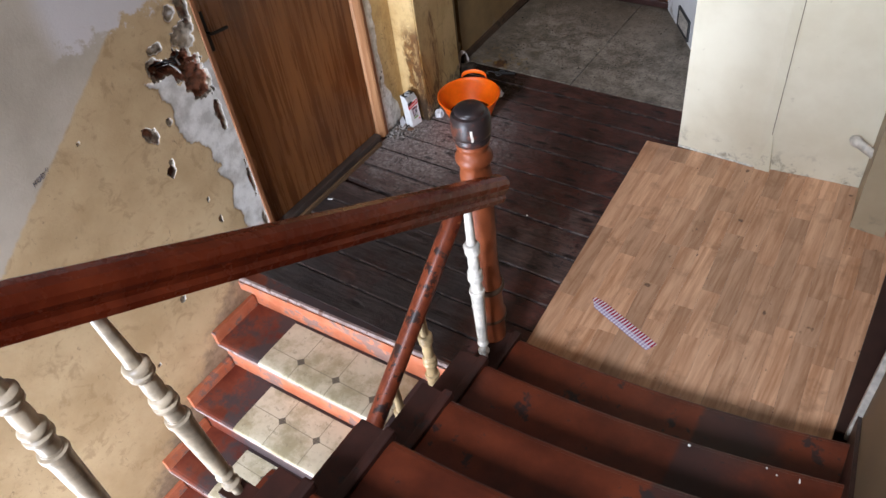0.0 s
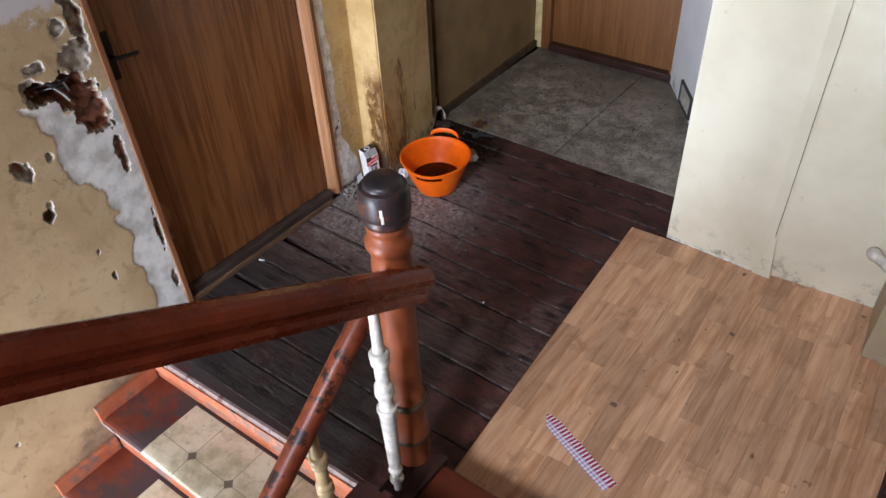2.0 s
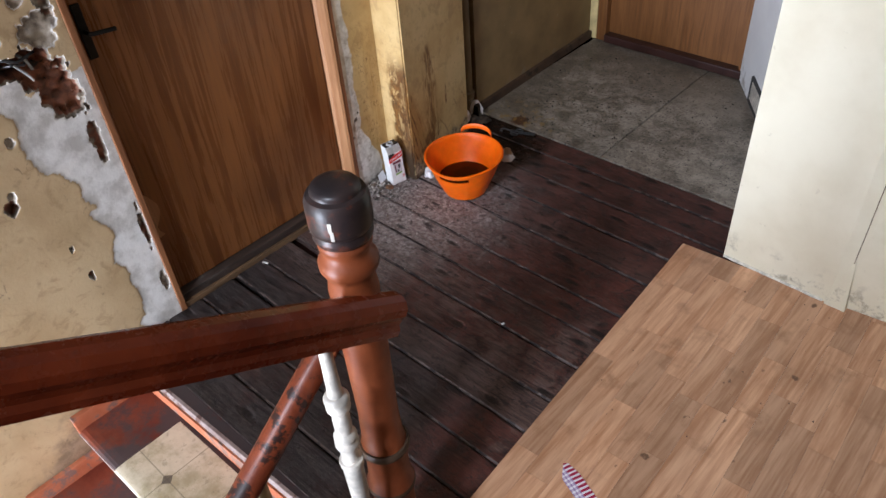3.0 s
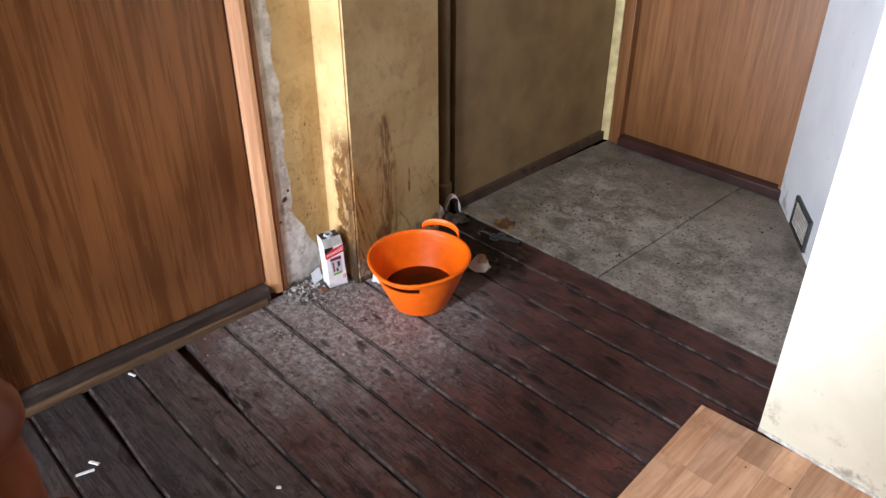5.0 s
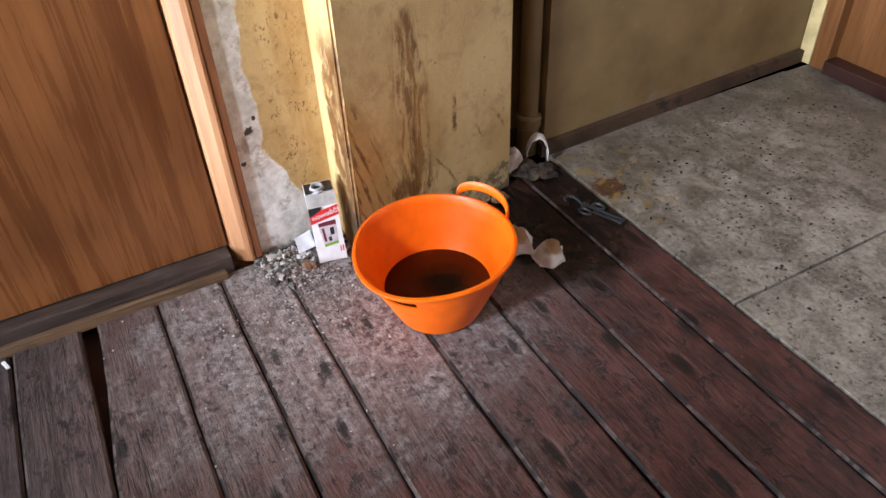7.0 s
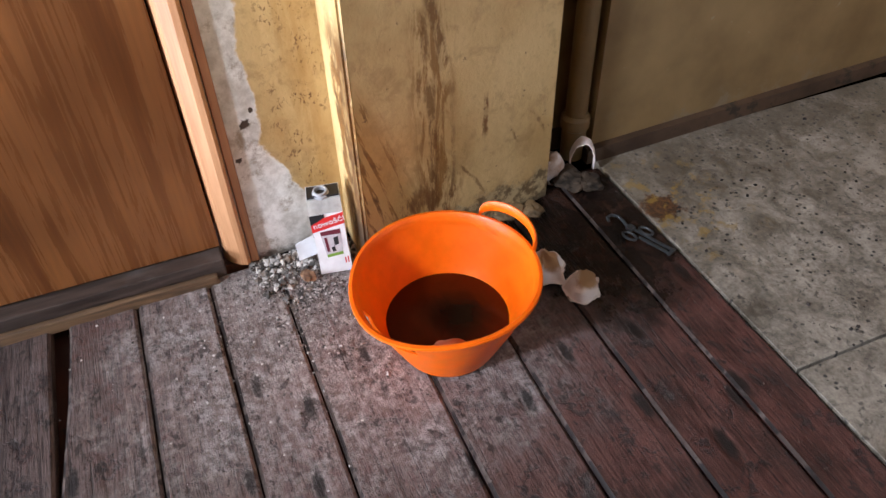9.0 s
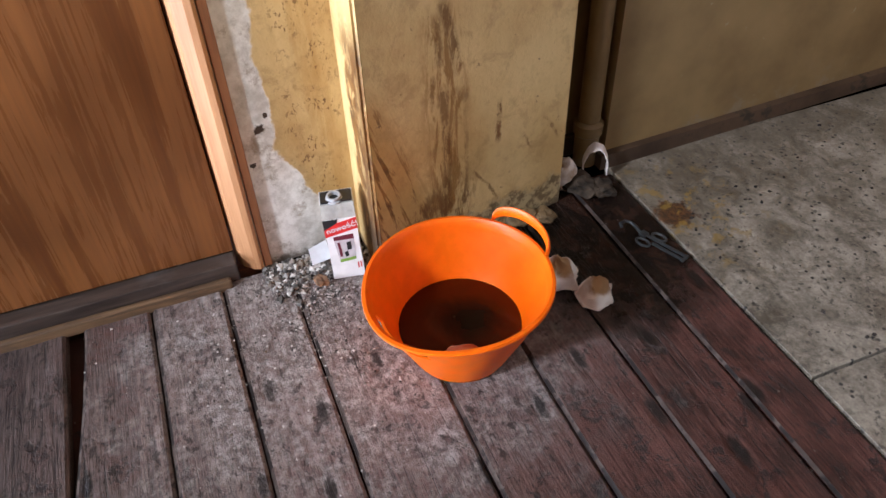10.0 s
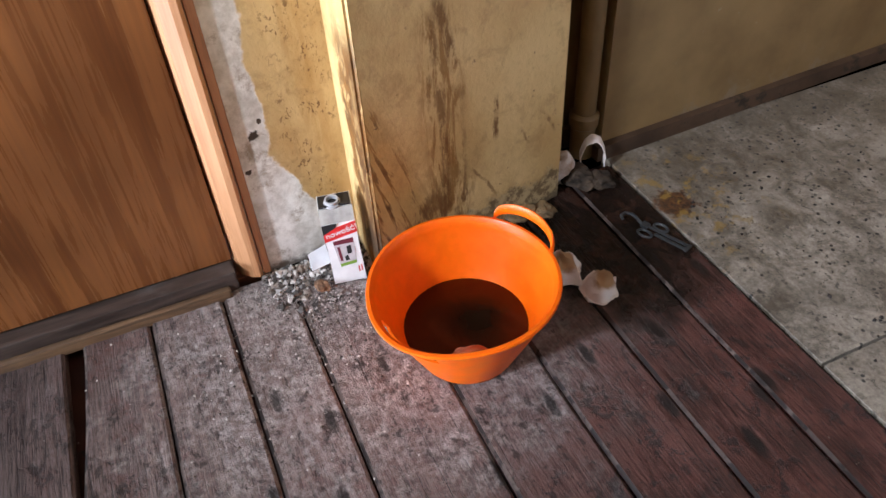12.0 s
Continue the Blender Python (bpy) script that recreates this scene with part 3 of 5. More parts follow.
def sweep(points, radius, segments=8, bm=None, closed=False):
    """A round bar along a line of points; radius may be a list."""
    bm = bm or bmesh.new()
    pts = [Vector(p) for p in points]
    rings = []
    n = len(pts)
    for i, p in enumerate(pts):
        a, b = (pts[(i - 1) % n], pts[(i + 1) % n]) if closed else (pts[max(i - 1, 0)], pts[min(i + 1, n - 1)])
        q = (b - a).to_track_quat("Z", "Y")
        r = radius[i] if isinstance(radius, (list, tuple)) else radius
        rings.append([bm.verts.new(p + q @ Vector((r * math.cos(2 * math.pi * k / segments), r * math.sin(2 * math.pi * k / segments), 0))) for k in range(segments)])
    pairs = list(zip(rings, rings[1:])) + ([(rings[-1], rings[0])] if closed else [])
    for a, b in pairs:
        for i in range(segments):
            j = (i + 1) % segments
            bm.faces.new((a[i], a[j], b[j], b[i]))
    if not closed:
        bm.faces.new(rings[0][::-1])
        bm.faces.new(rings[-1])
    return bm


def extrude_section(section, start, end, m=None):
    """A closed outline of (side, up) swept straight from start to end."""
    bm = bmesh.new()
    start, end = Vector(start), Vector(end)
    along = (end - start).normalized()
    side = along.cross(Vector((0, 0, 1))).normalized()
    up = side.cross(along)
    rings = [[bm.verts.new(p + side * a + up * b) for a, b in section] for p in (start, end)]
    n = len(section)
    for i in range(n):
        bm.faces.new((rings[0][i], rings[0][(i + 1) % n], rings[1][(i + 1) % n], rings[1][i]))
    bm.faces.new(rings[0][::-1])
    bm.faces.new(rings[1])
    return bm


def structure(name, bm, material, label="", category="wall", smooth=False):
    ob = part(name, bm, material, None, "", smooth)
    return tagged(ob, label, category, "", "structure")


# ---- walls ----
def broken_wall():
    """The stair wall left of the door: a skin with real holes where plaster has broken away."""
    y0, y1, z0, z1, d = 0.2, 1.79, -1.2, 1.7, 0.0052
    ny, nz = int((y1 - y0) / d), int((z1 - z0) / d)
    holes = [(1.618, 1.082, 0.090, 0.034, 0.085), (1.665, 1.035, 0.055, 0.045, 0.05), (1.705, 0.965, 0.055, 0.095, 0.040), (1.748, 0.79, 0.016, 0.075, 0.024),
             (1.548, 1.100, 0.026, 0.050, 0.011), (1.575, 1.165, 0.030, 0.018, 0.008), (1.715, 1.150, 0.050, 0.070, 0.012), (1.690, 1.250, 0.030, 0.030, 0.007), (1.752, 1.26, 0.026, 0.08, 0.02),
             (1.778, 0.42, 0.010, 0.09, 0.02), (1.775, 0.18, 0.012, 0.05, 0.012),
             (1.439, 0.694, 0.019, 0.021, 0.034), (1.455, 0.728, 0.010, 0.018, 0.008), (1.558, 0.346, 0.010, 0.021, 0.034), (1.415, 0.892, 0.020, 0.030, 0.022), (1.437, 0.872, 0.016, 0.034, 0.010),
             (1.23, 0.14, 0.014, 0.016, 0.02), (1.535, 0.475, 0.007, 0.010, 0.014),
             (1.16, 1.02, 0.006, 0.006, 0.01), (1.0, -0.06, 0.010, 0.012, 0.01), (1.515, 0.885, 0.012, 0.016, 0.012)]
    bm = bmesh.new()
    grid = []
    for i in range(ny + 1):
        row = []
        for k in range(nz + 1):
            y, z = y0 + (y1 - y0) * i / ny, z0 + (z1 - z0) * k / nz
            x = -2.05
            # pale filler band beside the casing, a paint layer deeper than the wall
            if y > 1.42 and z < 1.3:
                edge = 1.640 - 0.47 * max(0.0, z - 0.68) + 0.075 * noise.noise((z * 6.0, y * 6.0, 1.5)) + 0.035 * noise.noise((z * 19, y * 19, 4.0)) + 0.012 * noise.noise((z * 60, y * 60, 9.0))
                top = 1.04 + 0.10 * noise.noise((y * 12, z * 12, 6.0))
                if y > edge and z < top:
                    x -= 0.0018 + 0.0004 * noise.noise((y * 40, z * 40, 3.0))
            for hy, hz, ry, rz, deep in holes:
                if abs(y - hy) < 2 * ry and abs(z - hz) < 2 * rz:
                    q = math.hypot((y - hy) / ry, (z - hz) / rz) + 0.55 * noise.noise((y * 24, z * 24, hy * 9)) + 0.28 * noise.noise((y * 70, z * 70, 2))
                    if q < 1:
                        x = min(x, -2.05 - deep * min(1, (1 - q) * (4.5 if ry > 0.028 else 9.0)) * (0.75 + 0.6 * noise.noise((y * 34, z * 34, 5))))
            row.append(bm.verts.new((x, y, z)))
        grid.append(row)
    for i in range(ny):
        for k in range(nz):
            bm.faces.new((grid[i][k], grid[i + 1][k], grid[i + 1][k + 1], grid[i][k + 1]))
    box(bm, -2.26, y0, z0, -2.15, y1, z1)
    box(bm, -2.26, -2.0, -2.3, -2.05, y0, 4.9)
    box(bm, -2.26, y0, -2.3, -2.05, y1, z0)
    box(bm, -2.26, y0, z1, -2.05, y1, 4.9)
    box(bm, -2.26, 1.79, 2.06, -2.05, 2.745, 4.9)
    box(bm, -2.26, 1.79, -0.3, -2.10, 2.745, 0.0)
    return structure("wall_west", bm, STAIR_WALL, "tan and grey painted stair wall with broken plaster and holes", smooth=True)


broken_wall()

bm = prism([(-2.088, 2.738), (-2.098, 2.968), (-1.935, 2.966), (-2.03, 3.445), (-2.30, 3.445), (-2.30, 2.738)], 0, 3.0)
bmesh.ops.bevel(bm, geom=[e for e in bm.edges if abs(e.verts[0].co.x + 1.935) < 1e-4 and abs(e.verts[1].co.x + 1.935) < 1e-4], offset=0.007, segments=3, affect="EDGES")
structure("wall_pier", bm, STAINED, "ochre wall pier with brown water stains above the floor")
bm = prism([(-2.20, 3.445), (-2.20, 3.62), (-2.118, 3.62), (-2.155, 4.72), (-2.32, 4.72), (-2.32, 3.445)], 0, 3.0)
structure("wall_corridor_west", bm, OCHRE, "ochre corridor wall, its dimness put in the colour")
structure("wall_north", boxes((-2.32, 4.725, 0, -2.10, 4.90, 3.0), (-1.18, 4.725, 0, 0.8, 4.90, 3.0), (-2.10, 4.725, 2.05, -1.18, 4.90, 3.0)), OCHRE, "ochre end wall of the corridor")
structure("wall_oblique", prism([(-1.225, 4.725), (-0.60, 3.85), (-0.50, 3.85), (-1.1, 4.725)], 0, 3.0), GREYWHITE, "grey-white painted corridor wall at an angle")


def cream_block():
    bm = prism([(-0.612, 3.315), (-0.215, 3.297), (-0.160, 3.310), (0.235, 3.345), (0.75, 3.362), (0.75, 4.4), (-0.612, 3.87)], 0, 3.0)
    return structure("wall_cream", bm, CREAM, "cream painted wall with a vertical crack")


cream_block()
structure("wall_jamb", prism([(0.262, 3.055), (0.40, 3.045), (0.40, 3.203), (0.75, 3.203), (0.75, 3.355), (0.238, 3.340)], 0, 3.0), JOGWALL, "wall jog beside the cream wall, shade in its tan colour")
structure("wall_east", boxes((0.505, -2.0, -0.3, 0.70, 1.985, 4.9), (0.505, 2.93, -0.3, 0.70, 3.20, 3.0), (0.505, 1.985, 2.05, 0.70, 2.93, 3.0)), TANWALL, "tan painted wall beside the stairs")
structure("wall_south", boxes((-2.26, -2.2, -2.3, 0.70, -2.0, -1.3), (-2.26, -2.2, -1.3, -1.95, -2.0, 0.8), (-0.95, -2.2, -1.3, 0.70, -2.0, 0.8), (-2.26, -2.2, 0.8, 0.70, -2.0, 3.1), (-2.26, -2.2, 3.1, -0.25, -2.0, 4.0), (0.32, -2.2, 3.1, 0.70, -2.0, 4.0), (-2.26, -2.2, 4.0, 0.70, -2.0, 4.9)), TANWALL, "plain stairwell end wall with window openings")
# unseen slab in place of the next flight, added to shade the upper west wall
bm = bmesh.new()
v = [bm.verts.new((x, y, z)) for x in (-2.05, -0.95) for y, z in ((-1.0, 1.62), (1.52, 3.30), (1.52, 3.55), (-1.0, 1.79))]
for f in ((0, 1, 2, 3), (7, 6, 5, 4), (0, 4, 5, 1), (1, 5, 6, 2), (2, 6, 7, 3), (3, 7, 4, 0)):
    bm.faces.new([v[i] for i in f])
structure("ceiling_flight", bm, CEIL, "unseen sloping slab, added as a next flight to shade the upper west wall", "ceiling")
structure("ceiling", boxes((-2.4, 1.5, 3.0, 0.9, 5.0, 3.15), (-2.4, -2.2, 4.9, 0.9, 1.65, 5.0), (-2.26, 1.5, 3.15, 0.70, 1.65, 4.9)), CEIL, "plain unseen ceiling, dark to cut bounced light", "ceiling")


# ---- floors ----
floor_base = structure("floor", boxes((-2.12, 1.605, -0.30, 0.70, 3.63, -0.035)), DARKSTRING, "old dark wooden plank floor", "floor")
SEAMS = [1.585, 1.73, 1.88, 2.03, 2.175, 2.322, 2.49, 2.642, 2.787, 2.99, 3.165, 3.335, 3.495, 3.625]
GAPS = {2.322: 0.030, 2.03: 0.012}
for a, b in zip(SEAMS, SEAMS[1:]):
    bm = bmesh.new()
    nx = 34
    x0, x1 = -2.075, -0.60
    rows = []
    sag = random.uniform(-0.0025, 0.0)
    for i in range(nx + 1):
        x = x0 + (x1 - x0) * i / nx
        w0 = a + 0.002 + 0.0025 * noise.noise((x * 4, a * 9, 0))
        if a in GAPS:
            w0 += GAPS[a] * max(0.0, min(1.0, (-1.62 - x) / 0.33)) * (1 + 0.3 * noise.noise((x * 7, 3, a)))
        w1 = b - 0.002 + 0.0025 * noise.noise((x * 4, b * 9, 4))
        prof = [(w0 + 0.001, -0.03), (w0, -0.006), (w0 + 0.006, sag), ((w0 + w1) / 2, sag - 0.0015), (w1 - 0.006, sag), (w1, -0.006), (w1 - 0.001, -0.03)]
        rows.append([bm.verts.new((x, y, z + 0.0012 * noise.noise((x * 6, y * 14, 7)))) for y, z in prof])
    for r, s in zip(rows, rows[1:]):
        for k in range(len(r) - 1):
            bm.faces.new((r[k], r[k + 1], s[k + 1], s[k])).material_index = 1 if k == 1 else 0
    bm.faces.new(rows[0])
    bm.faces.new(rows[-1][::-1])
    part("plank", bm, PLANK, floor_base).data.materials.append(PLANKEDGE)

# nosing board of the landing and its orange edge
bm = extrude_section([(-0.045, 0.0), (0.02, 0.0), (0.028, -0.008), (0.028, -0.03), (0.015, -0.04), (-0.045, -0.04)], (-2.05, 1.543, -0.002), (-0.84, 1.590, -0.002))
landing_edge = tagged(part("landing_nosing", bm, LTREAD), "worn grey nosing board at the landing edge", "nosing", "", "structure")
part("worn_edge", extrude_section([(0.010, 0.002), (0.0205, 0.0015), (0.0295, -0.0075), (0.0295, -0.013), (0.010, -0.013)], (-2.05, 1.543, -0.002), (-0.84, 1.590, -0.002)), WORNEDGE, landing_edge, "pale worn front edge")
part("edge_band", extrude_section([(0.0, 0.0), (0.008, 0.0), (0.008, -0.05), (0.0, -0.05)], (-2.05, 1.5145, -0.010), (-0.84, 1.5615, -0.010)), ORANGE_RISER, landing_edge, "faded orange painted edge")

concrete = structure("floor_corridor", boxes((-2.12, 3.63, -0.2, -0.4, 4.72, -0.014)), CONC, "dirty grey worn concrete corridor floor", "floor")
for r in ((-2.115, 3.628, -1.379, 4.60, 0.0), (-1.373, 3.628, -0.45, 4.63, -0.001), (-2.115, 4.606, -1.379, 4.72, -0.005), (-1.373, 4.636, -0.5, 4.72, -0.006)):
    part("slab", boxes((r[0], r[1], -0.03, r[2], r[3], r[4]), bevel=0.002), CONC, concrete)

# laminate sheet made of printed strips
lam_base = structure("floor_laminate", prism([(-0.676, 1.74), (0.452, 1.74), (0.452, 3.05), (0.235, 3.34), (-0.768, 3.288)], -0.03, 0.0015), THRESH, "light oak laminate sheet laid over the planks", "floor")


def clip_poly(poly, p, d):
    """Keeps the part of a polygon to the left of the line through p along d."""
    out = []
    for a, b in zip(poly, poly[1:] + poly[:1]):
        sa = d[0] * (a[1] - p[1]) - d[1] * (a[0] - p[0])
        sb = d[0] * (b[1] - p[1]) - d[1] * (b[0] - p[0])
        if sa >= 0:
            out.append(a)
        if sa * sb < 0:
            f = sa / (sa - sb)
            out.append((a[0] + f * (b[0] - a[0]), a[1] + f * (b[1] - a[1])))
    return out


rng = random.Random(5)
lean = math.atan2(0.092, 1.548)
for c in range(17):
    w = 0.078
    v = 1.55 - rng.random() * 0.42
    while v < 3.45:
        ln = rng.choice((0.26, 0.38, 0.46))
        quad = []
        for u, t in ((c * w, v), (c * w + w - 0.0006, v), (c * w + w - 0.0006, v + ln - 0.0006), (c * w, v + ln - 0.0006)):
            s = t - 1.74
            quad.append((-0.676 + u * math.cos(lean) - s * math.sin(lean), 1.74 + s * math.cos(lean) + u * math.sin(lean)))
        for p, d in (((-0.768, 3.288), (0.092, -1.548)), ((0, 1.742), (1, 0)), ((0.450, 0), (0, 1)), ((-0.768, 3.288), (-1.003, -0.052))):
            quad = clip_poly(quad, p, d) if quad else quad
        if len(quad) > 2:
            bm = prism(quad, 0.0005, 0.0045)
            bmesh.ops.remove_doubles(bm, verts=bm.verts, dist=0.0004)
            part("strip", bm, LAMINATE, lam_base)
        v += ln


# ---- stairs ----
def nose_up(x):
    u = x + 0.63
    return 0.1 * u * u


def tread_mesh(x0, x1, y_front, depth, z, curve, thick=0.042, n=20, worn=0.004, way=1):
    bm = bmesh.new()
    rows = []
    for i in range(n + 1):
        x = x0 + (x1 - x0) * i / n
        f = y_front + (curve(x) if curve else 0.0)
        r = thick / 2
        dip = worn * math.sin(math.pi * i / n) ** 2
        prof = [(f - depth, 0.0), (f - 0.10, -dip * 0.4), (f - 0.045, -dip), (f - 0.02, -0.002 - dip)]
        for k in range(7):
            a = math.pi / 2 - math.pi * k / 6
            prof.append((f - r * 0.9 + r * 0.9 * math.cos(a), -r + (r - 0.003) * math.sin(a) - dip * max(0, math.sin(a))))
        prof += [(f - 0.03, -thick), (f - depth, -thick)]
        rows.append([bm.verts.new((x, f + way * (yy - f), z + zz)) for yy, zz in prof])
    m = len(rows[0])
    for a, b in zip(rows, rows[1:]):
        for k in range(m):
            bm.faces.new((a[k], a[(k + 1) % m], b[(k + 1) % m], b[k]))
    bm.faces.new(rows[0])
    bm.faces.new(rows[-1][::-1])
    return bm


def riser_mesh(x0, x1, y_front, z0, z1, curve, n=14):
    pts = [(x0 + (x1 - x0) * i / n, y_front + (curve(x0 + (x1 - x0) * i / n) if curve else 0)) for i in range(n + 1)]
    return prism(pts + [(x, y - 0.02) for x, y in reversed(pts)], z0, z1)


RISE, GOING = 0.18, 0.272
upper = thing("upper_stairs", "worn dark red painted wooden stairs rising from the landing", "stairs", kind="structure")
for k in range(1, 11):
    yk = 1.707 - GOING * (k - 1)
    zk = RISE * k
    part("tread", tread_mesh(-0.655, 0.492, yk, GOING + 0.035, zk, nose_up), TREAD, upper, smooth=False)
    part("riser", riser_mesh(-0.655, 0.492, yk - 0.03, zk - RISE, zk - 0.042, nose_up), TREAD, upper)
    dx = (0.0, 0.03, 0.085, 0.10, 0.11)[min(k, 5) - 1]
    part("tread_end", boxes((-0.752 + dx, yk - GOING + 0.012, zk - 0.045, -0.664 + dx, yk + 0.006, zk + 0.002), bevel=0.006), DARKSTRING, upper, "dark worn block under a baluster")
    part("ridge", boxes((-0.672 + dx, yk - GOING - 0.01, zk - 0.02, -0.640 + dx, yk + 0.012, zk + 0.020), bevel=0.008), DARKSTRING, upper)
# stepped outer string and the soffit under the flight
bm = bmesh.new()
for k in range(1, 11):
    yk = 1.707 - GOING * (k - 1)
    dx = (0.0, 0.03, 0.085, 0.10, 0.11)[min(k, 5) - 1]
    box(bm, -0.745 + dx, yk - GOING, max(RISE * k - 0.42, -0.04), -0.655 + dx, yk - 0.012, RISE * k - 0.045)
part("string", bm, DARKSTRING, upper)
for yy, zz in ((0.530, 0.900), (0.315, 1.080), (0.05, 1.26), (-0.22, 1.44)):
    part("baluster_pad", boxes((-0.722, yy - 0.028, zz - 0.045, -0.630, yy + 0.028, zz + 0.001), bevel=0.004), DARKSTRING, upper, "small dark block under a baluster")
part("wall_string", extrude_section([(-0.006, 0.05), (0.006, 0.05), (0.006, -0.25), (-0.006, -0.25)], (0.498, 1.95, 0.10), (0.498, -0.75, 1.90)), DARKSTRING, upper)
structure("floor_half_landing", boxes((-2.05, -2.0, 1.65, 0.505, -0.99, 1.79)), TREAD, "red painted half landing above", "floor")

LRISE, LGOING = 0.2, 0.252
lower = thing("lower_stairs", "worn red painted wooden stairs going down from the landing", "stairs", kind="structure")
for k in range(1, 9):
    yk = 1.272 - LGOING * (k - 1) + 0.002 * k
    zk = -LRISE * k
    part("tread", tread_mesh(-2.045, -0.86, yk, LGOING + 0.04, zk, lambda x: 0.02 * (x + 2.05), 0.038, way=-1), LTREAD, lower)
    part("riser", riser_mesh(-2.045, -0.86, yk + LGOING + 0.045, zk - 0.03, zk + LRISE - 0.036, lambda x: 0.02 * (x + 2.05)), ORANGE_RISER if k < 3 else LTREAD, lower)
    part("nosing_band", riser_mesh(-2.045, -0.86, yk + 0.0185, zk - 0.031, zk - 0.012, lambda x: 0.02 * (x + 2.05)), WORNEDGE, lower, "pale worn nosing edge")
    part("skirting", boxes((-2.052, yk + 0.0, zk - 0.02, -2.028, yk + LGOING + 0.02, zk + 0.065), bevel=0.004), ORANGE_RISER, lower, "orange painted skirting along the wall")
    bm = tread_mesh(-1.775, -1.07, yk - 0.004, LGOING + 0.012, zk + 0.0045, lambda x: 0.02 * (x + 2.05), 0.03, 16, 0.003, -1)
    tagged(part("lino_mat", bm, LINO), "cream patterned lino mat nailed on a red tread", "stair mat", "lino mats on the stairs")
bm = bmesh.new()
for k in range(0, 9):
    yk = 1.545 - LGOING * k
    box(bm, -0.86, yk - LGOING, -LRISE * (k + 1) - 0.28, -0.80, yk, -LRISE * k - 0.20)
    box(bm, -0.858, yk - LGOING, -LRISE * (k + 1) - 0.1, -0.802, yk - 0.005, -LRISE * (k + 1) + 0.012)
part("string", bm, DARKSTRING, lower)
structure("floor_lower_landing", boxes((-2.05, -2.0, -1.95, 0.505, -0.505, -1.80)), TREAD, "red painted half landing below", "floor")
structure("wall_under_stairs", boxes((-0.74, -2.0, -2.3, 0.505, -1.9, 1.65), (-0.70, 1.50, -0.6, 0.6, 1.6, -0.03)), CREAM, "plain wall under the upper stairs")


# ---- balustrade ----
RAIL_SECTION = [(-0.030, 0.0), (-0.033, 0.016), (-0.026, 0.026), (-0.030, 0.040), (-0.036, 0.052), (-0.036, 0.068), (-0.026, 0.083), (-0.010, 0.090),
                (0.010, 0.090), (0.026, 0.083), (0.036, 0.068), (0.036, 0.052), (0.030, 0.040), (0.026, 0.026), (0.033, 0.016), (0.030, 0.0)]
handrail = thing("handrail", "dark red varnished moulded wooden handrail of the upper stairs", "handrail")
for nm, sec in (("moulding", RAIL_SECTION[:3] + [(-0.0298, 0.0392), (0.0298, 0.0392)] + RAIL_SECTION[13:]), ("grip", RAIL_SECTION[3:13])):
    part(nm, extrude_section([(a, b * 0.93) for a, b in sec], (-0.694, 1.70, 0.854), (-0.694, -0.65, 2.214)), RAIL, handrail)
ROUND = [(0.031 * math.cos(a), 0.033 * math.sin(a)) for a in [2 * math.pi * i / 14 for i in range(14)]]
bm = extrude_section(ROUND, (-0.828, 1.655, 0.788), (-0.828, -0.9, -1.262))
lower_rail = thing("lower_handrail", "chipped red-brown round wooden handrail going down", "handrail")
part("grip", bm, WORNRAIL, lower_rail, smooth=True)
tip = lathe([(0.0, 0.012), (0.022, 0.010), (0.0305, 0.0), (0.0312, -0.035)], 14, None, Matrix.Translation((-0.828, 1.655, 0.788)) @ Vector((0, 2.56, 2.05)).to_track_quat("Z", "Y").to_matrix().to_4x4())
part("tip", tip, CASING, lower_rail, "worn bare wood end", True)


def baluster(material, label, height):
    ob = thing("baluster", label, "baluster", group="turned balusters of the stairs")
    s = height / 0.64
    pieces = (("foot", [(0.012, 0.0), (0.013, 0.03), (0.020, 0.036), (0.021, 0.046), (0.014, 0.054), (0.015, 0.07)]),
              ("lower_ring", [(0.015, 0.07), (0.021, 0.082), (0.016, 0.094)]),
              ("shaft", [(0.016, 0.094), (0.0185, 0.11), (0.0235, 0.30), (0.0235, 0.306)]),
              ("shaft_ring", [(0.0235, 0.304), (0.0265, 0.306), (0.0275, 0.313), (0.0265, 0.320), (0.0215, 0.322), (0.0205, 0.326)]),
              ("collar", [(0.0195, 0.324), (0.0195, 0.345), (0.0200, 0.358), (0.0240, 0.360), (0.0265, 0.366), (0.0265, 0.374), (0.0225, 0.379), (0.0225, 0.381), (0.0250, 0.384), (0.0255, 0.392), (0.0220, 0.398), (0.0180, 0.402)]),
              ("collar", [(0.0175, 0.400), (0.0195, 0.420), (0.0190, 0.440), (0.0170, 0.458), (0.0220, 0.461), (0.0255, 0.467), (0.0255, 0.474), (0.0215, 0.479), (0.0215, 0.481), (0.0265, 0.484), (0.0270, 0.493), (0.0230, 0.499), (0.0165, 0.502)]),
              ("neck", [(0.017, 0.500), (0.015, 0.52), (0.0125, 0.64)]))
    for name, p in pieces:
        part(name, lathe([(r, z * s) for r, z in p], 18), material, ob, smooth=True)
    return ob


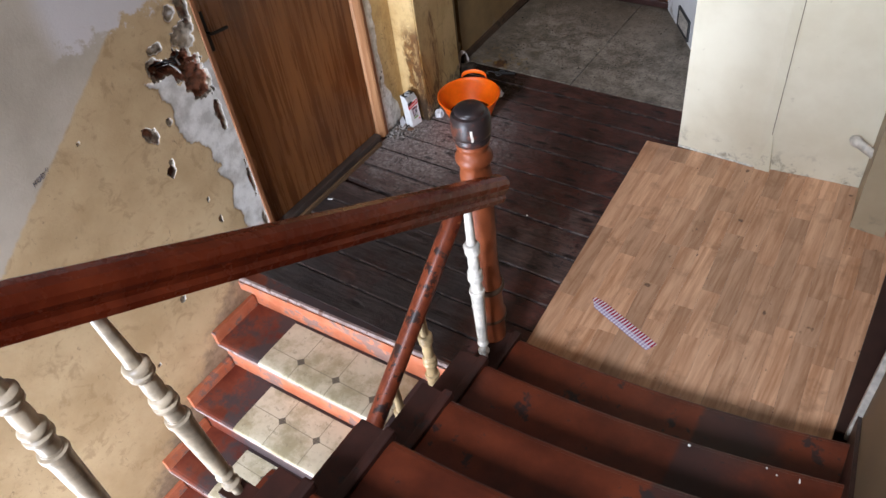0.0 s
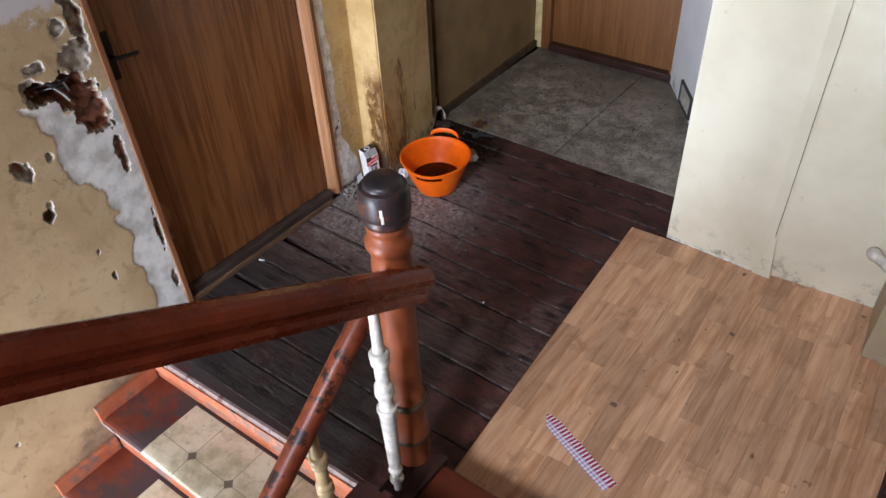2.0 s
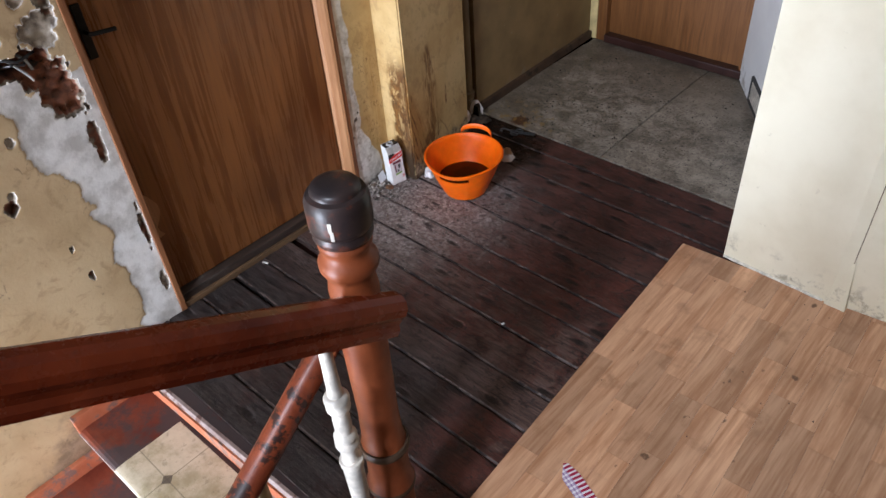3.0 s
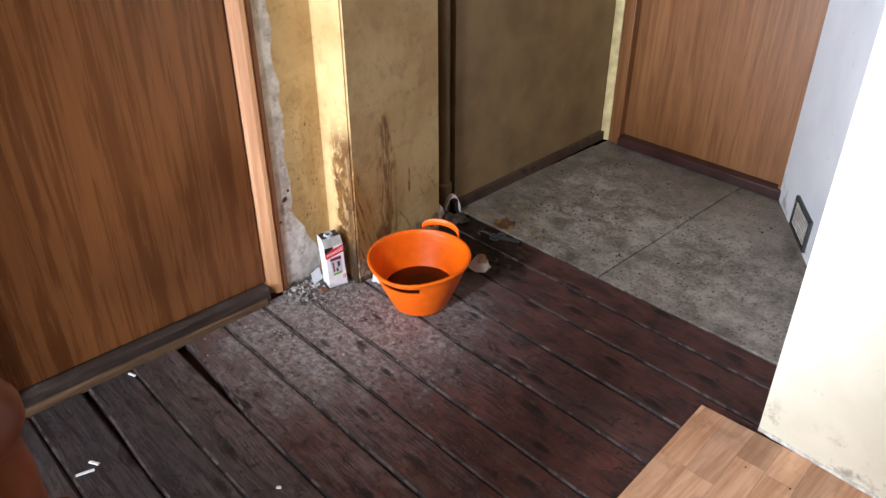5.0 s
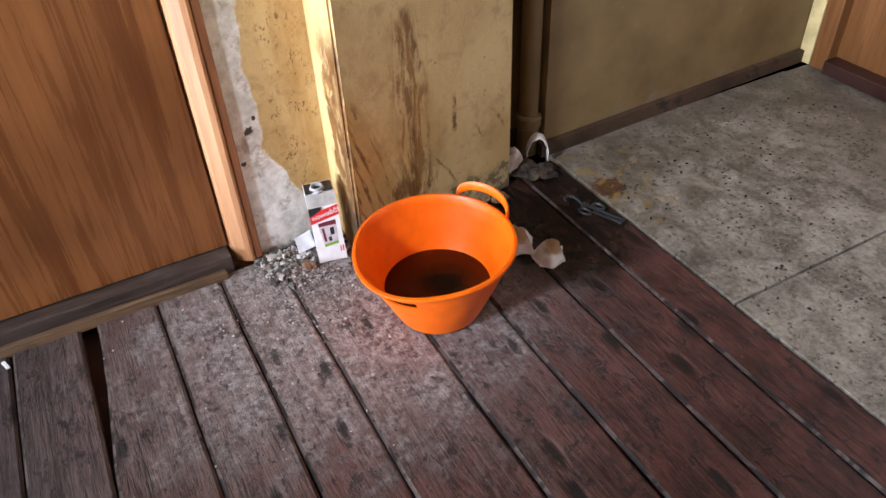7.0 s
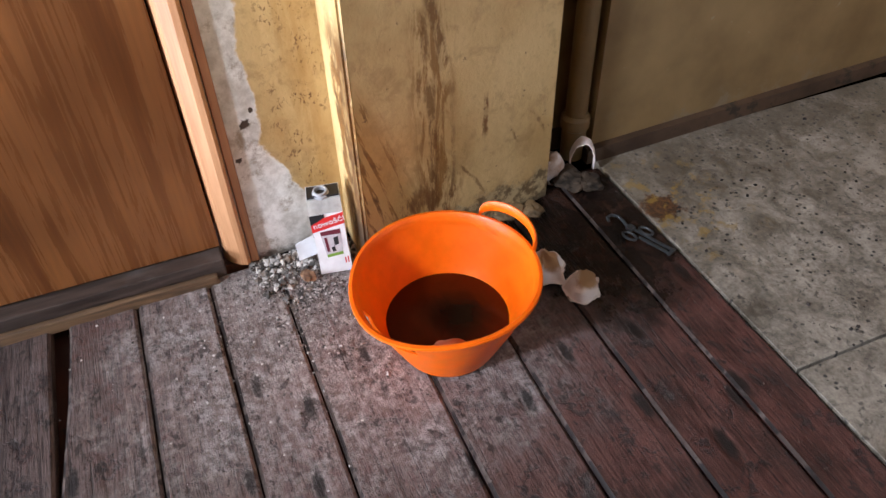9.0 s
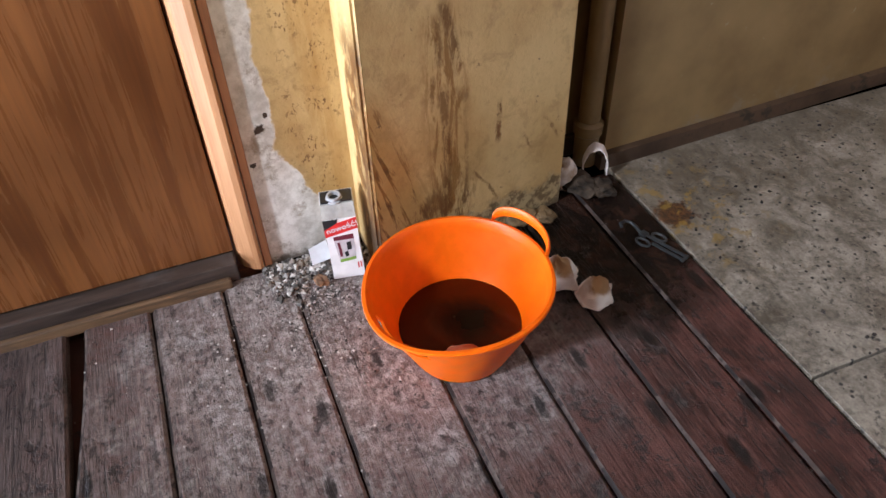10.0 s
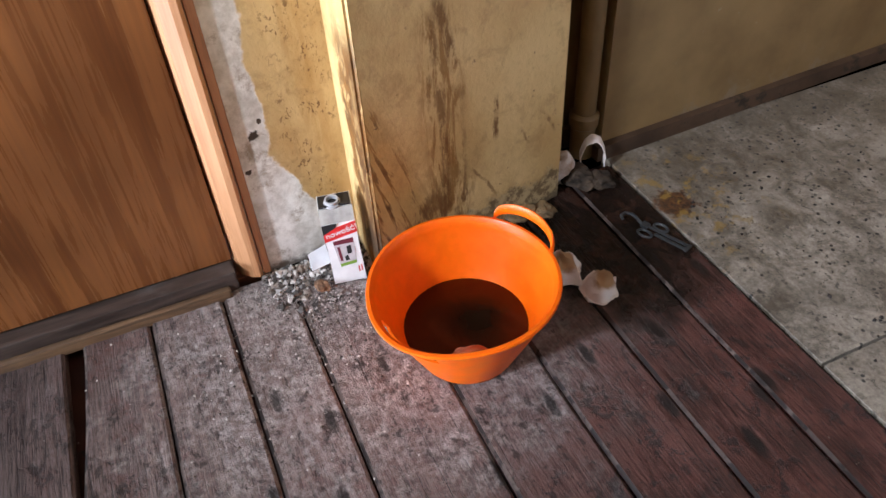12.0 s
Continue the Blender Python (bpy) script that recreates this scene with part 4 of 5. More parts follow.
first = baluster(WHITEPAINT, "white painted turned wooden baluster with chips", 0.765)
first.matrix_world = pose(-0.706, 1.556, 0.182)
baluster(CREAMPAINT, "cream painted turned wooden baluster", 0.645).matrix_world = pose(-0.682, 0.530, 0.900, 3.6, -1.8, 0)
short = baluster(CREAMPAINT, "cream painted turned wooden baluster", 0.60)
short.matrix_world = pose(-0.700, 0.315, 1.080)
for yy, k in ((0.05, 7), (-0.22, 8)):
    copy_thing(short, pose(-0.706, yy, RISE * k + 0.001))
tall = baluster(TANPAINT, "tan painted turned wooden baluster of the lower stairs", 0.79)
tall.matrix_world = pose(-0.833, 1.395, -0.19)
for yy, zz in ((1.20, -0.39), (0.95, -0.59), (0.70, -0.79)):
    copy_thing(tall, pose(-0.833, yy, zz))


def newel_post():
    ob = thing("newel_post", "turned orange-brown varnished newel post with a worn black cap", "newel post", (-0.747, 1.678, 0))
    k = 1.036
    shaft = [(0.056, 0.0), (0.056, 0.10), (0.060, 0.112), (0.060, 0.130), (0.054, 0.142), (0.053, 0.27), (0.059, 0.280), (0.060, 0.300), (0.053, 0.312), (0.050, 0.42), (0.056, 0.430),
             (0.057, 0.446), (0.050, 0.458), (0.046, 0.56), (0.049, 0.80), (0.050, 0.93), (0.046, 0.962), (0.052, 0.975), (0.058, 0.986), (0.0585, 0.999), (0.053, 1.010), (0.047, 1.020), (0.0465, 1.030), (0.052, 1.038), (0.052, 1.046), (0.046, 1.055)]
    part("shaft", lathe([(r, z * k) for r, z in shaft], 28), NEWEL, ob, smooth=True)
    for z in (0.44, 0.29, 0.12):
        part("ring", lathe([(0.058, z * k - 0.012), (0.0615, z * k - 0.006), (0.0615, z * k + 0.006), (0.058, z * k + 0.012)], 28), SKIRT, ob, "worn grey ring", True)
    cap = [(0.046, 1.050), (0.052, 1.053), (0.0555, 1.060), (0.0555, 1.068), (0.0530, 1.073), (0.0535, 1.076), (0.0575, 1.080), (0.0585, 1.088), (0.0585, 1.124), (0.0575, 1.136), (0.053, 1.146), (0.0465, 1.149), (0.045, 1.150), (0.0445, 1.156), (0.040, 1.162), (0.026, 1.167), (0.012, 1.1685), (0.0, 1.169)]
    lid = part("cap", lathe([(r * 1.03, z * k) for r, z in cap], 28), NEWELCAP, ob, "worn black cap", True)
    mark = boxes((0.0585, -0.004, 1.138, 0.0612, 0.003, 1.160), (0.0585, -0.002, 1.121, 0.0612, 0.005, 1.142), bevel=0.001)
    bmesh.ops.rotate(mark, verts=mark.verts, matrix=Euler((0, 0, radians(-56))).to_matrix())
    part("paint_mark", mark, WHITEPAINT, lid, "white paint splash")
    return ob


newel_post()


# ---- doors ----
def main_door():
    ob = thing("door_1", "closed walnut-veneer flat door on a dark threshold", "door", (-2.105, 1.815, 0), kind="structure")
    part("leaf", boxes((-0.045, 0.0, 0.056, 0.0, 0.872, 2.03), bevel=0.002), DOOR, ob)
    metal = plain("dark_metal", (0.02, 0.018, 0.016), 0.35, 0.2, 20, 0.8)
    handle = part("door_handle", boxes((0.0, 0.022, 1.00, 0.008, 0.050, 1.17), bevel=0.003), metal, ob, "dark metal lever handle")
    part("lever", sweep([(0.008, 0.036, 1.085), (0.035, 0.036, 1.085), (0.043, 0.046, 1.085), (0.043, 0.115, 1.078)], 0.007), metal, handle, "", True)
    part("casing", boxes((-0.07, -0.024, 0.0, 0.060, -0.002, 2.06), bevel=0.003), DARKCASING, ob, "thin brown casing strip")
    part("casing_side", boxes((-0.03, 0.9265, 0.012, 0.0285, 0.944, 2.06), bevel=0.002), DARKCASING, ob, "brown stained side of the casing")
    part("casing", prism([(-0.012, 0.874), (0.012, 0.885), (0.030, 0.906), (0.034, 0.918), (0.028, 0.925), (-0.05, 0.925), (-0.05, 0.874)], 0.012, 2.06), CASING, ob, "pale pine casing")
    part("casing", boxes((-0.05, -0.024, 2.035, 0.030, 0.925, 2.10), bevel=0.004), CASING, ob)
    peel = [(0.004 + 0.052 * abs(math.sin(i * 0.42)) * (0.7 + 0.4 * noise.noise((i * 0.8, 2.0, 1.0))), 0.50 - 0.19 * i / 9) for i in range(10)]
    b = bmesh.new()
    rim = [(0.001, 0.515)] + [(u + 0.012 + 0.022 * (0.5 - z), z) for u, z in peel] + [(0.001, 0.30)]
    rows = [[b.verts.new((x, y, z)) for y, z in rim] for x in (0.0, 0.0012)]
    b.faces.new(rows[1])
    for n in range(len(rim)):
        b.faces.new((rows[0][n], rows[0][(n + 1) % len(rim)], rows[1][(n + 1) % len(rim)], rows[1][n]))
    part("peeled_patch", b, CASING, ob, "pale patch where the veneer has peeled")
    part("threshold", boxes((-0.08, 0.0, 0.0, 0.036, 0.870, 0.050), bevel=0.004), THRESH, ob, "dark worn threshold board")
    part("threshold_edge", boxes((0.0365, 0.0, -0.01, 0.052, 0.850, 0.021), bevel=0.005), RAWEDGE, ob, "bare wood edge of the threshold")
    return ob


main_door()


def far_door():
    ob = thing("door_2", "closed brown veneer door at the corridor end", "door", (-2.02, 4.73, 0), kind="structure")
    part("leaf", boxes((-0.019, 0.01, 0.045, 0.80, 0.05, 2.03), bevel=0.002), FARDOOR, ob)
    part("casing", boxes((-0.080, -0.03, 0.0, -0.020, 0.06, 2.06), bevel=0.003), FARDOOR, ob)
    part("casing", boxes((0.80, -0.03, 0.0, 0.85, 0.06, 2.06), bevel=0.003), FARDOOR, ob)
    part("threshold", boxes((-0.02, -0.045, 0.0, 0.83, 0.06, 0.045), bevel=0.005), MAROON, ob, "dark red threshold")
    return ob


far_door()


def side_door():
    ob = thing("door_3", "closed tan door in a dark red frame beside the stairs", "door", (0.505, 2.0, 0), kind="structure")
    part("leaf", boxes((0.10, 0.02, 0.02, 0.14, 0.92, 2.03), bevel=0.002), wood("tan_door_paint", (0.26, 0.16, 0.08), (0.34, 0.22, 0.12), 2, 0.5), ob)
    part("jamb", boxes((-0.012, 0.865, 0.0, 0.15, 0.93, 2.05), bevel=0.003), MAROON, ob, "dark red painted door jamb")
    part("jamb", boxes((-0.022, -0.04, 0.0, 0.012, -0.008, 2.05), bevel=0.004), WHITEPAINT, ob, "white painted door edge strip")
    part("head", boxes((-0.012, -0.015, 2.0, 0.15, 0.93, 2.05), bevel=0.003), MAROON, ob)
    part("threshold", boxes((-0.055, -0.02, 0.0, 0.14, 0.90, 0.012), bevel=0.003), MAROON, ob, "dark red threshold")
    return ob


side_door()


CABLE = plain("black_cable", (0.018, 0.017, 0.018), 0.45, 0.2, 40)
GREYCABLE = plain("grey_cable", (0.30, 0.29, 0.27), 0.5, 0.2, 40)
cable = thing("cable", "torn black and grey wires hanging in the broken plaster", "cable", (-2.062, 1.63, 1.075))
for mt, pts in ((CABLE, ((-0.03, -0.07, 0.020), (0.002, -0.035, 0.030), (0.012, 0.0, 0.016), (0.006, 0.035, 0.022), (-0.03, 0.06, 0.012))),
                (CABLE, ((-0.03, -0.05, 0.004), (0.006, -0.02, 0.012), (0.010, 0.012, 0.002), (-0.03, 0.04, 0.006))),
                (GREYCABLE, ((-0.03, -0.03, 0.030), (0.008, -0.012, 0.008), (0.010, 0.008, -0.022), (0.002, 0.022, -0.050))),
                (GREYCABLE, ((-0.03, 0.01, 0.028), (0.006, 0.022, 0.012), (0.004, 0.03, -0.02)))):
    part("wire", sweep(list(pts), 0.0042, 7), mt, cable, smooth=True)

# ---- corridor fittings ----
pipe = thing("pipe", "ochre painted vertical pipe in the wall corner", "pipe", (-2.150, 3.585, 0.0))
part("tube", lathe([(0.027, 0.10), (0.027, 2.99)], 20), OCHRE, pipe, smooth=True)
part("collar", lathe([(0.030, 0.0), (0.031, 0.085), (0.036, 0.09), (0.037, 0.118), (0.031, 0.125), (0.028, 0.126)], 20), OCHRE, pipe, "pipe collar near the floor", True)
tagged(part("baseboard", prism([(-2.125, 3.60), (-2.160, 4.722), (-2.132, 4.722), (-2.097, 3.60)], 0.0, 0.042), SKIRT), "grimy dark brown skirting board", "baseboard", "", "structure")
tagged(part("baseboard", boxes((-2.201, 3.447, 0.0, -2.185, 3.62, 0.06), bevel=0.004), SKIRT), "grimy dark brown skirting board", "baseboard", "", "structure")
tagged(part("trim", boxes((-2.152, 4.700, 0.0, -2.103, 4.728, 2.1), bevel=0.004), plain("flaking_yellow_paint", (0.60, 0.47, 0.22), 0.5, 0.2, 12)), "flaking yellow strip beside the far door", "trim", "", "structure")


def vent():
    ob = thing("vent", "white vent panel with a dark framed grille low on the wall", "vent")
    ob.matrix_world = Matrix.Translation((-0.985, 4.389, 0.085)) @ Euler((0, 0, math.atan2(-0.814, 0.581))).to_matrix().to_4x4()
    dark = plain("dark_vent_frame", (0.03, 0.03, 0.03), 0.5, 0.2)
    fr = bmesh.new()
    for r in ((-0.115, -0.012, -0.065, 0.115, 0.0, -0.053), (-0.115, -0.012, 0.053, 0.115, 0.0, 0.065), (-0.115, -0.012, -0.053, -0.100, 0.0, 0.053), (0.100, -0.012, -0.053, 0.115, 0.0, 0.053)):
        box(fr, *r)
    part("frame", fr, dark, ob, "dark frame")
    part("panel", boxes((-0.100, -0.006, -0.053, 0.100, -0.001, 0.053)), dark, ob)
    for i in range(6):
        part("slat", boxes((-0.095, -0.010, -0.046 + i * 0.016, 0.095, -0.006, -0.037 + i * 0.016)), WHITEPAINT, ob)
    return ob


vent()


def stub_pipe():
    ob = thing("pipe_stub", "white plastic pipe stub with a rounded end", "pipe", (0.165, 3.285, 0.290))
    q = (Vector((0.11, -0.075, -0.012))).to_track_quat("Z", "Y").to_matrix().to_4x4()
    part("tube", lathe([(0.020, 0.0), (0.020, 0.145)], 20, None, q), WHITEPAINT, ob, smooth=True)
    part("cap", lathe([(0.0, -0.022), (0.014, -0.020), (0.023, -0.008), (0.026, 0.006), (0.024, 0.020), (0.0205, 0.026)], 20, None, q), WHITEPAINT, ob, "rounded end cap", True)
    return ob


stub_pipe()

CRACK = plain("crack_dirt", (0.22, 0.175, 0.115), 0.8, 0.3, 60)
line = [(-0.178 + 0.004 * noise.noise((0, 0, i * 0.3)) + 0.0006 * i, 3.3035 + 0.0010 * i * 0.09, 0.10 + i * 0.06) for i in range(46)]
tagged(part("trim", sweep(line, 0.0017, 5), CRACK), "long vertical crack in the cream wall", "crack", "", "structure")
bm = bmesh.new()
v = [bm.verts.new(p) for p in ((-0.222, 3.286, 0.003), (-0.150, 3.284, 0.003), (-0.150, 3.335, 0.003), (-0.222, 3.335, 0.003), (-0.182, 3.302, 0.20), (-0.172, 3.303, 0.21), (-0.172, 3.33, 0.21), (-0.182, 3.33, 0.20))]
for f in ((0, 1, 5, 4), (1, 2, 6, 5), (3, 0, 4, 7), (4, 5, 6, 7), (0, 3, 2, 1)):
    bm.faces.new([v[i] for i in f])
tagged(part("trim", bm, CREAM), "flared lump of plaster at the wall foot", "plaster", "", "structure")
bm = sweep([(-0.61 + i * 0.02, 3.3125 + noise.noise((i * 0.9, 2, 2)) * 0.004 - i * 0.0009, 0.007) for i in range(20)], [0.006 + 0.004 * noise.noise((i * 1.3, 1, 0)) for i in range(20)], 6)
tagged(part("trim", bm, plain("pale_mortar", (0.62, 0.58, 0.50), 0.85, 0.2, 60)), "rough pale mortar line along the wall foot", "mortar", "", "structure")


def word(text, size, material, name, depth=0.0006):
    """Letters in the built-in font, as a mesh in the xy plane."""
    cu = bpy.data.curves.new(name, "FONT")
    cu.body, cu.size, cu.extrude = text, size, depth
    cu.align_x, cu.align_y = "CENTER", "CENTER"
    tmp = bpy.data.objects.new(name, cu)
    scene.collection.objects.link(tmp)
    bpy.context.view_layer.update()
    me = bpy.data.meshes.new_from_object(tmp.evaluated_get(bpy.context.evaluated_depsgraph_get()))
    bpy.data.objects.remove(tmp)
    me.materials.clear()
    me.materials.append(material)
    return new(name, me)


INK = plain("blue_ink", (0.035, 0.04, 0.075), 0.7, 0.2, 80)
graffiti = thing("graffiti", "small blue handwritten word on the wall", "graffiti", (-2.0495, 0.997, 0.990))
strokes = (((-0.036, 0.010), (-0.038, -0.008)), ((-0.026, 0.012), (-0.028, -0.007)), ((-0.037, 0.001), (-0.027, 0.003)),
           ((-0.018, 0.012), (-0.019, -0.001), (-0.015, -0.006), (-0.009, -0.003), (-0.007, 0.012)),
           ((0.001, 0.013), (0.000, -0.006)), ((-0.001, 0.013), (0.008, 0.012), (0.013, 0.005), (0.010, -0.003), (-0.001, -0.006)),
           ((0.020, 0.011), (0.025, 0.017), (0.031, 0.013), (0.028, 0.006), (0.026, 0.001)), ((0.026, -0.004), (0.0265, -0.006)))
for st in strokes:
    part("stroke", sweep([(0.0, a, b + 0.2 * a) for a, b in st], 0.0009, 5), INK, graffiti)

# ---- bucket ----
ORANGE = plain("orange_rubber", (0.87, 0.135, 0.002), 0.42, 0.05, 30, 0.0, 0.08, 0.35)
ORANGE.node_tree.nodes["Principled BSDF"].inputs["Subsurface Weight"].default_value = 0.2
ORANGE.node_tree.nodes["Principled BSDF"].inputs["Subsurface Radius"].default_value = (0.02, 0.005, 0.001)
ORANGE.node_tree.nodes["Principled BSDF"].inputs["Subsurface Scale"].default_value = 0.5


def crumple(size, seed, fold=0.35, n=22, lift=0.0):
    """A crushed sheet of thin paper: soft lobes with a few creases."""
    bm = bmesh.new()
    grid = []
    for i in range(n + 1):
        row = []
        for j in range(n + 1):
            u, v = i / n - 0.5, j / n - 0.5
            p = Vector((u * (1 - 2 * v * v) ** 0.5 * size[0], v * (1 - 2 * u * u) ** 0.5 * size[1], 0))
            r = min(1.0, 2.1 * math.hypot(u, v))
            dome = (1 - r * r) ** 0.5 if r < 1 else 0.0
            a = noise.noise((u * 2.3 + seed, v * 2.3, seed)) - 0.55 * abs(noise.noise((u * 4.1, v * 4.1 + seed, 1.7))) ** 0.7
            p.z = size[2] * max(0.02, 0.85 * dome + fold * 1.0 * a) + lift
            p.x += size[0] * 0.20 * noise.noise((u * 2.6 + 9, v * 2.6 + seed, seed * 2))
            p.y += size[1] * 0.20 * noise.noise((u * 2.6 + seed, v * 2.6 + 5, 3))
            row.append(bm.verts.new(p))
        grid.append(row)
    for i in range(n):
        for j in range(n):
            bm.faces.new((grid[i][j], grid[i + 1][j], grid[i + 1][j + 1], grid[i][j + 1]))
    r = bmesh.ops.extrude_face_region(bm, geom=list(bm.faces))
    for e in r["geom"]:
        if isinstance(e, bmesh.types.BMVert):
            e.co.z += 0.0015
    return bm


def lump_mesh(r, seed, squash=0.6, sub=2):
    bm = bmesh.new()
    bmesh.ops.create_icosphere(bm, subdivisions=sub, radius=r)
    for v in bm.verts:
        k = 1 + 0.55 * noise.noise(v.co / r * 1.1 + Vector((seed, 0, 0))) + 0.28 * noise.noise(v.co / r * 3.2 + Vector((0, seed, 0)))
        v.co = Vector((v.co.x * k, v.co.y * k, v.co.z * k * squash))
    low = min(v.co.z for v in bm.verts)
    for v in bm.verts:
        v.co.z -= low
    return bm


def make_tissue(name, stain, amount, a=(0.70, 0.60, 0.56), b=(0.80, 0.74, 0.71)):
    m = Mat(name)
    n = m.noise(18, 5, 0.6)
    col = m.mix(a, b, m.step(n, 0.35, 0.65))
    mid = m.n("ShaderNodeVectorMath", m.obj, (0.006, 0.0, 0.035), operation="DISTANCE").outputs["Value"]
    mid = m.math("ADD", mid, m.math("MULTIPLY", m.math("SUBTRACT", m.noise(24, 4, 0.6), 0.5), 0.035))
    col = m.mix(col, stain, m.math("MULTIPLY", m.step(mid, 0.034, 0.018), amount))
    return m.finish(col, 0.85, m.noise(70, 4), 0.3, 0.002)


TISSUE = make_tissue("stained_tissue", (0.30, 0.145, 0.035), 0.9)
WETTISSUE = make_tissue("wet_orange_tissue", (0.50, 0.08, 0.015), 0.8, (0.46, 0.13, 0.06), (0.62, 0.26, 0.15))


def bucket():
    ob = thing("bucket", "orange flexible plastic bucket holding murky brown water", "bucket", (-1.707, 3.052, 0.0), 24)
    outer = [(0.0, 0.003), (0.082, 0.003), (0.095, 0.008), (0.101, 0.020), (0.135, 0.10), (0.1505, 0.140), (0.1605, 0.1655), (0.164, 0.173), (0.170, 0.180), (0.1735, 0.187), (0.172, 0.192)]
    inner = [(0.166, 0.193), (0.160, 0.186), (0.158, 0.173), (0.1555, 0.1655), (0.1455, 0.140), (0.130, 0.10), (0.097, 0.024), (0.086, 0.014), (0.0, 0.012)]
    prof = outer + inner
    n = 72
    bm = bmesh.new()
    rings = [[bm.verts.new((r * math.cos(2 * math.pi * i / n), r * math.sin(2 * math.pi * i / n), z)) for i in range(n)] for r, z in prof]
    lo, hi = 49, 59
    slot_out, slot_in = 5, 14
    for k in range(len(prof) - 1):
        for i in range(n):
            if k in (slot_out, slot_in) and lo <= i < hi:
                continue
            j = (i + 1) % n
            bm.faces.new((rings[k][i], rings[k][j], rings[k + 1][j], rings[k + 1][i]))
    # the walls of the grip slot under the near rim
    a0, a1, b0, b1 = rings[5], rings[6], rings[15], rings[14]
    for i in range(lo, hi):
        bm.faces.new((a0[i], a0[i + 1], b0[i + 1], b0[i]))
        bm.faces.new((a1[i], a1[i + 1], b1[i + 1], b1[i]))
    for i in (lo, hi):
        bm.faces.new((a0[i], a1[i], b1[i], b0[i]))
    for v in bm.verts:
        # the soft tub is squeezed a little and its near lip hangs out
        a = math.atan2(v.co.y, v.co.x)
        f = max(0.0, v.co.z / 0.19)
        near = max(0.0, math.cos(a + math.pi / 2)) ** 4
        v.co.z -= 0.006 * f * f * near
        v.co.y -= 0.014 * f * f * f * near
    bmesh.ops.remove_doubles(bm, verts=bm.verts, dist=0.00001)
    part("body", bm, ORANGE, ob, smooth=True)
    # far handle stands up in a loop
    bm = bmesh.new()
    rows = []
    for i in range(21):
        s = math.cos(math.pi * i / 20)
        h = math.sin(math.pi * i / 20) ** 0.65
        ang = math.pi / 2 - 0.06 - s * 0.43
        ring = []
        for k in range(10):
            b = 2 * math.pi * k / 10
            r = 0.168 + 0.014 * h + 0.0045 * math.cos(b)
            ring.append(bm.verts.new((r * math.cos(ang), r * math.sin(ang), 0.186 + 0.036 * h + 0.012 * math.sin(b))))
        rows.append(ring)
    for a, b in zip(rows, rows[1:]):
        for k in range(10):
            bm.faces.new((a[k], a[(k + 1) % 10], b[(k + 1) % 10], b[k]))
    bm.faces.new(rows[0])
    bm.faces.new(rows[-1][::-1])
    part("handle", bm, ORANGE, ob, smooth=True)
    m = Mat("murky_water")
    n = m.noise(11, 5, 0.6, None, 1.6)
    deep = m.n("ShaderNodeVectorMath", m.obj, (0.01, 0.02, 0.072), operation="DISTANCE").outputs["Value"]
    deep = m.step(m.math("ADD", deep, m.math("MULTIPLY", n, 0.08)), 0.045, 0.15)
    water = m.finish(m.mix((0.006, 0.002, 0.001), (0.060, 0.007, 0.001), deep), 0.10, n, 0.03, 0.002, 0, 0.14)
    part("water", lathe([(0.0, 0.072), (0.1175, 0.072), (0.1175, 0.066), (0.0, 0.066)], 40), water, ob, "murky brown water")
    return ob


bucket()
wet = tagged(part("wet_tissue", crumple((0.085, 0.05, 0.018), 4.2), WETTISSUE, smooth=True), "wet tissue floating in the bucket's brown water", "tissue")
wet.matrix_world = pose(-1.625, 3.025, 0.073, 0, 0, 70)


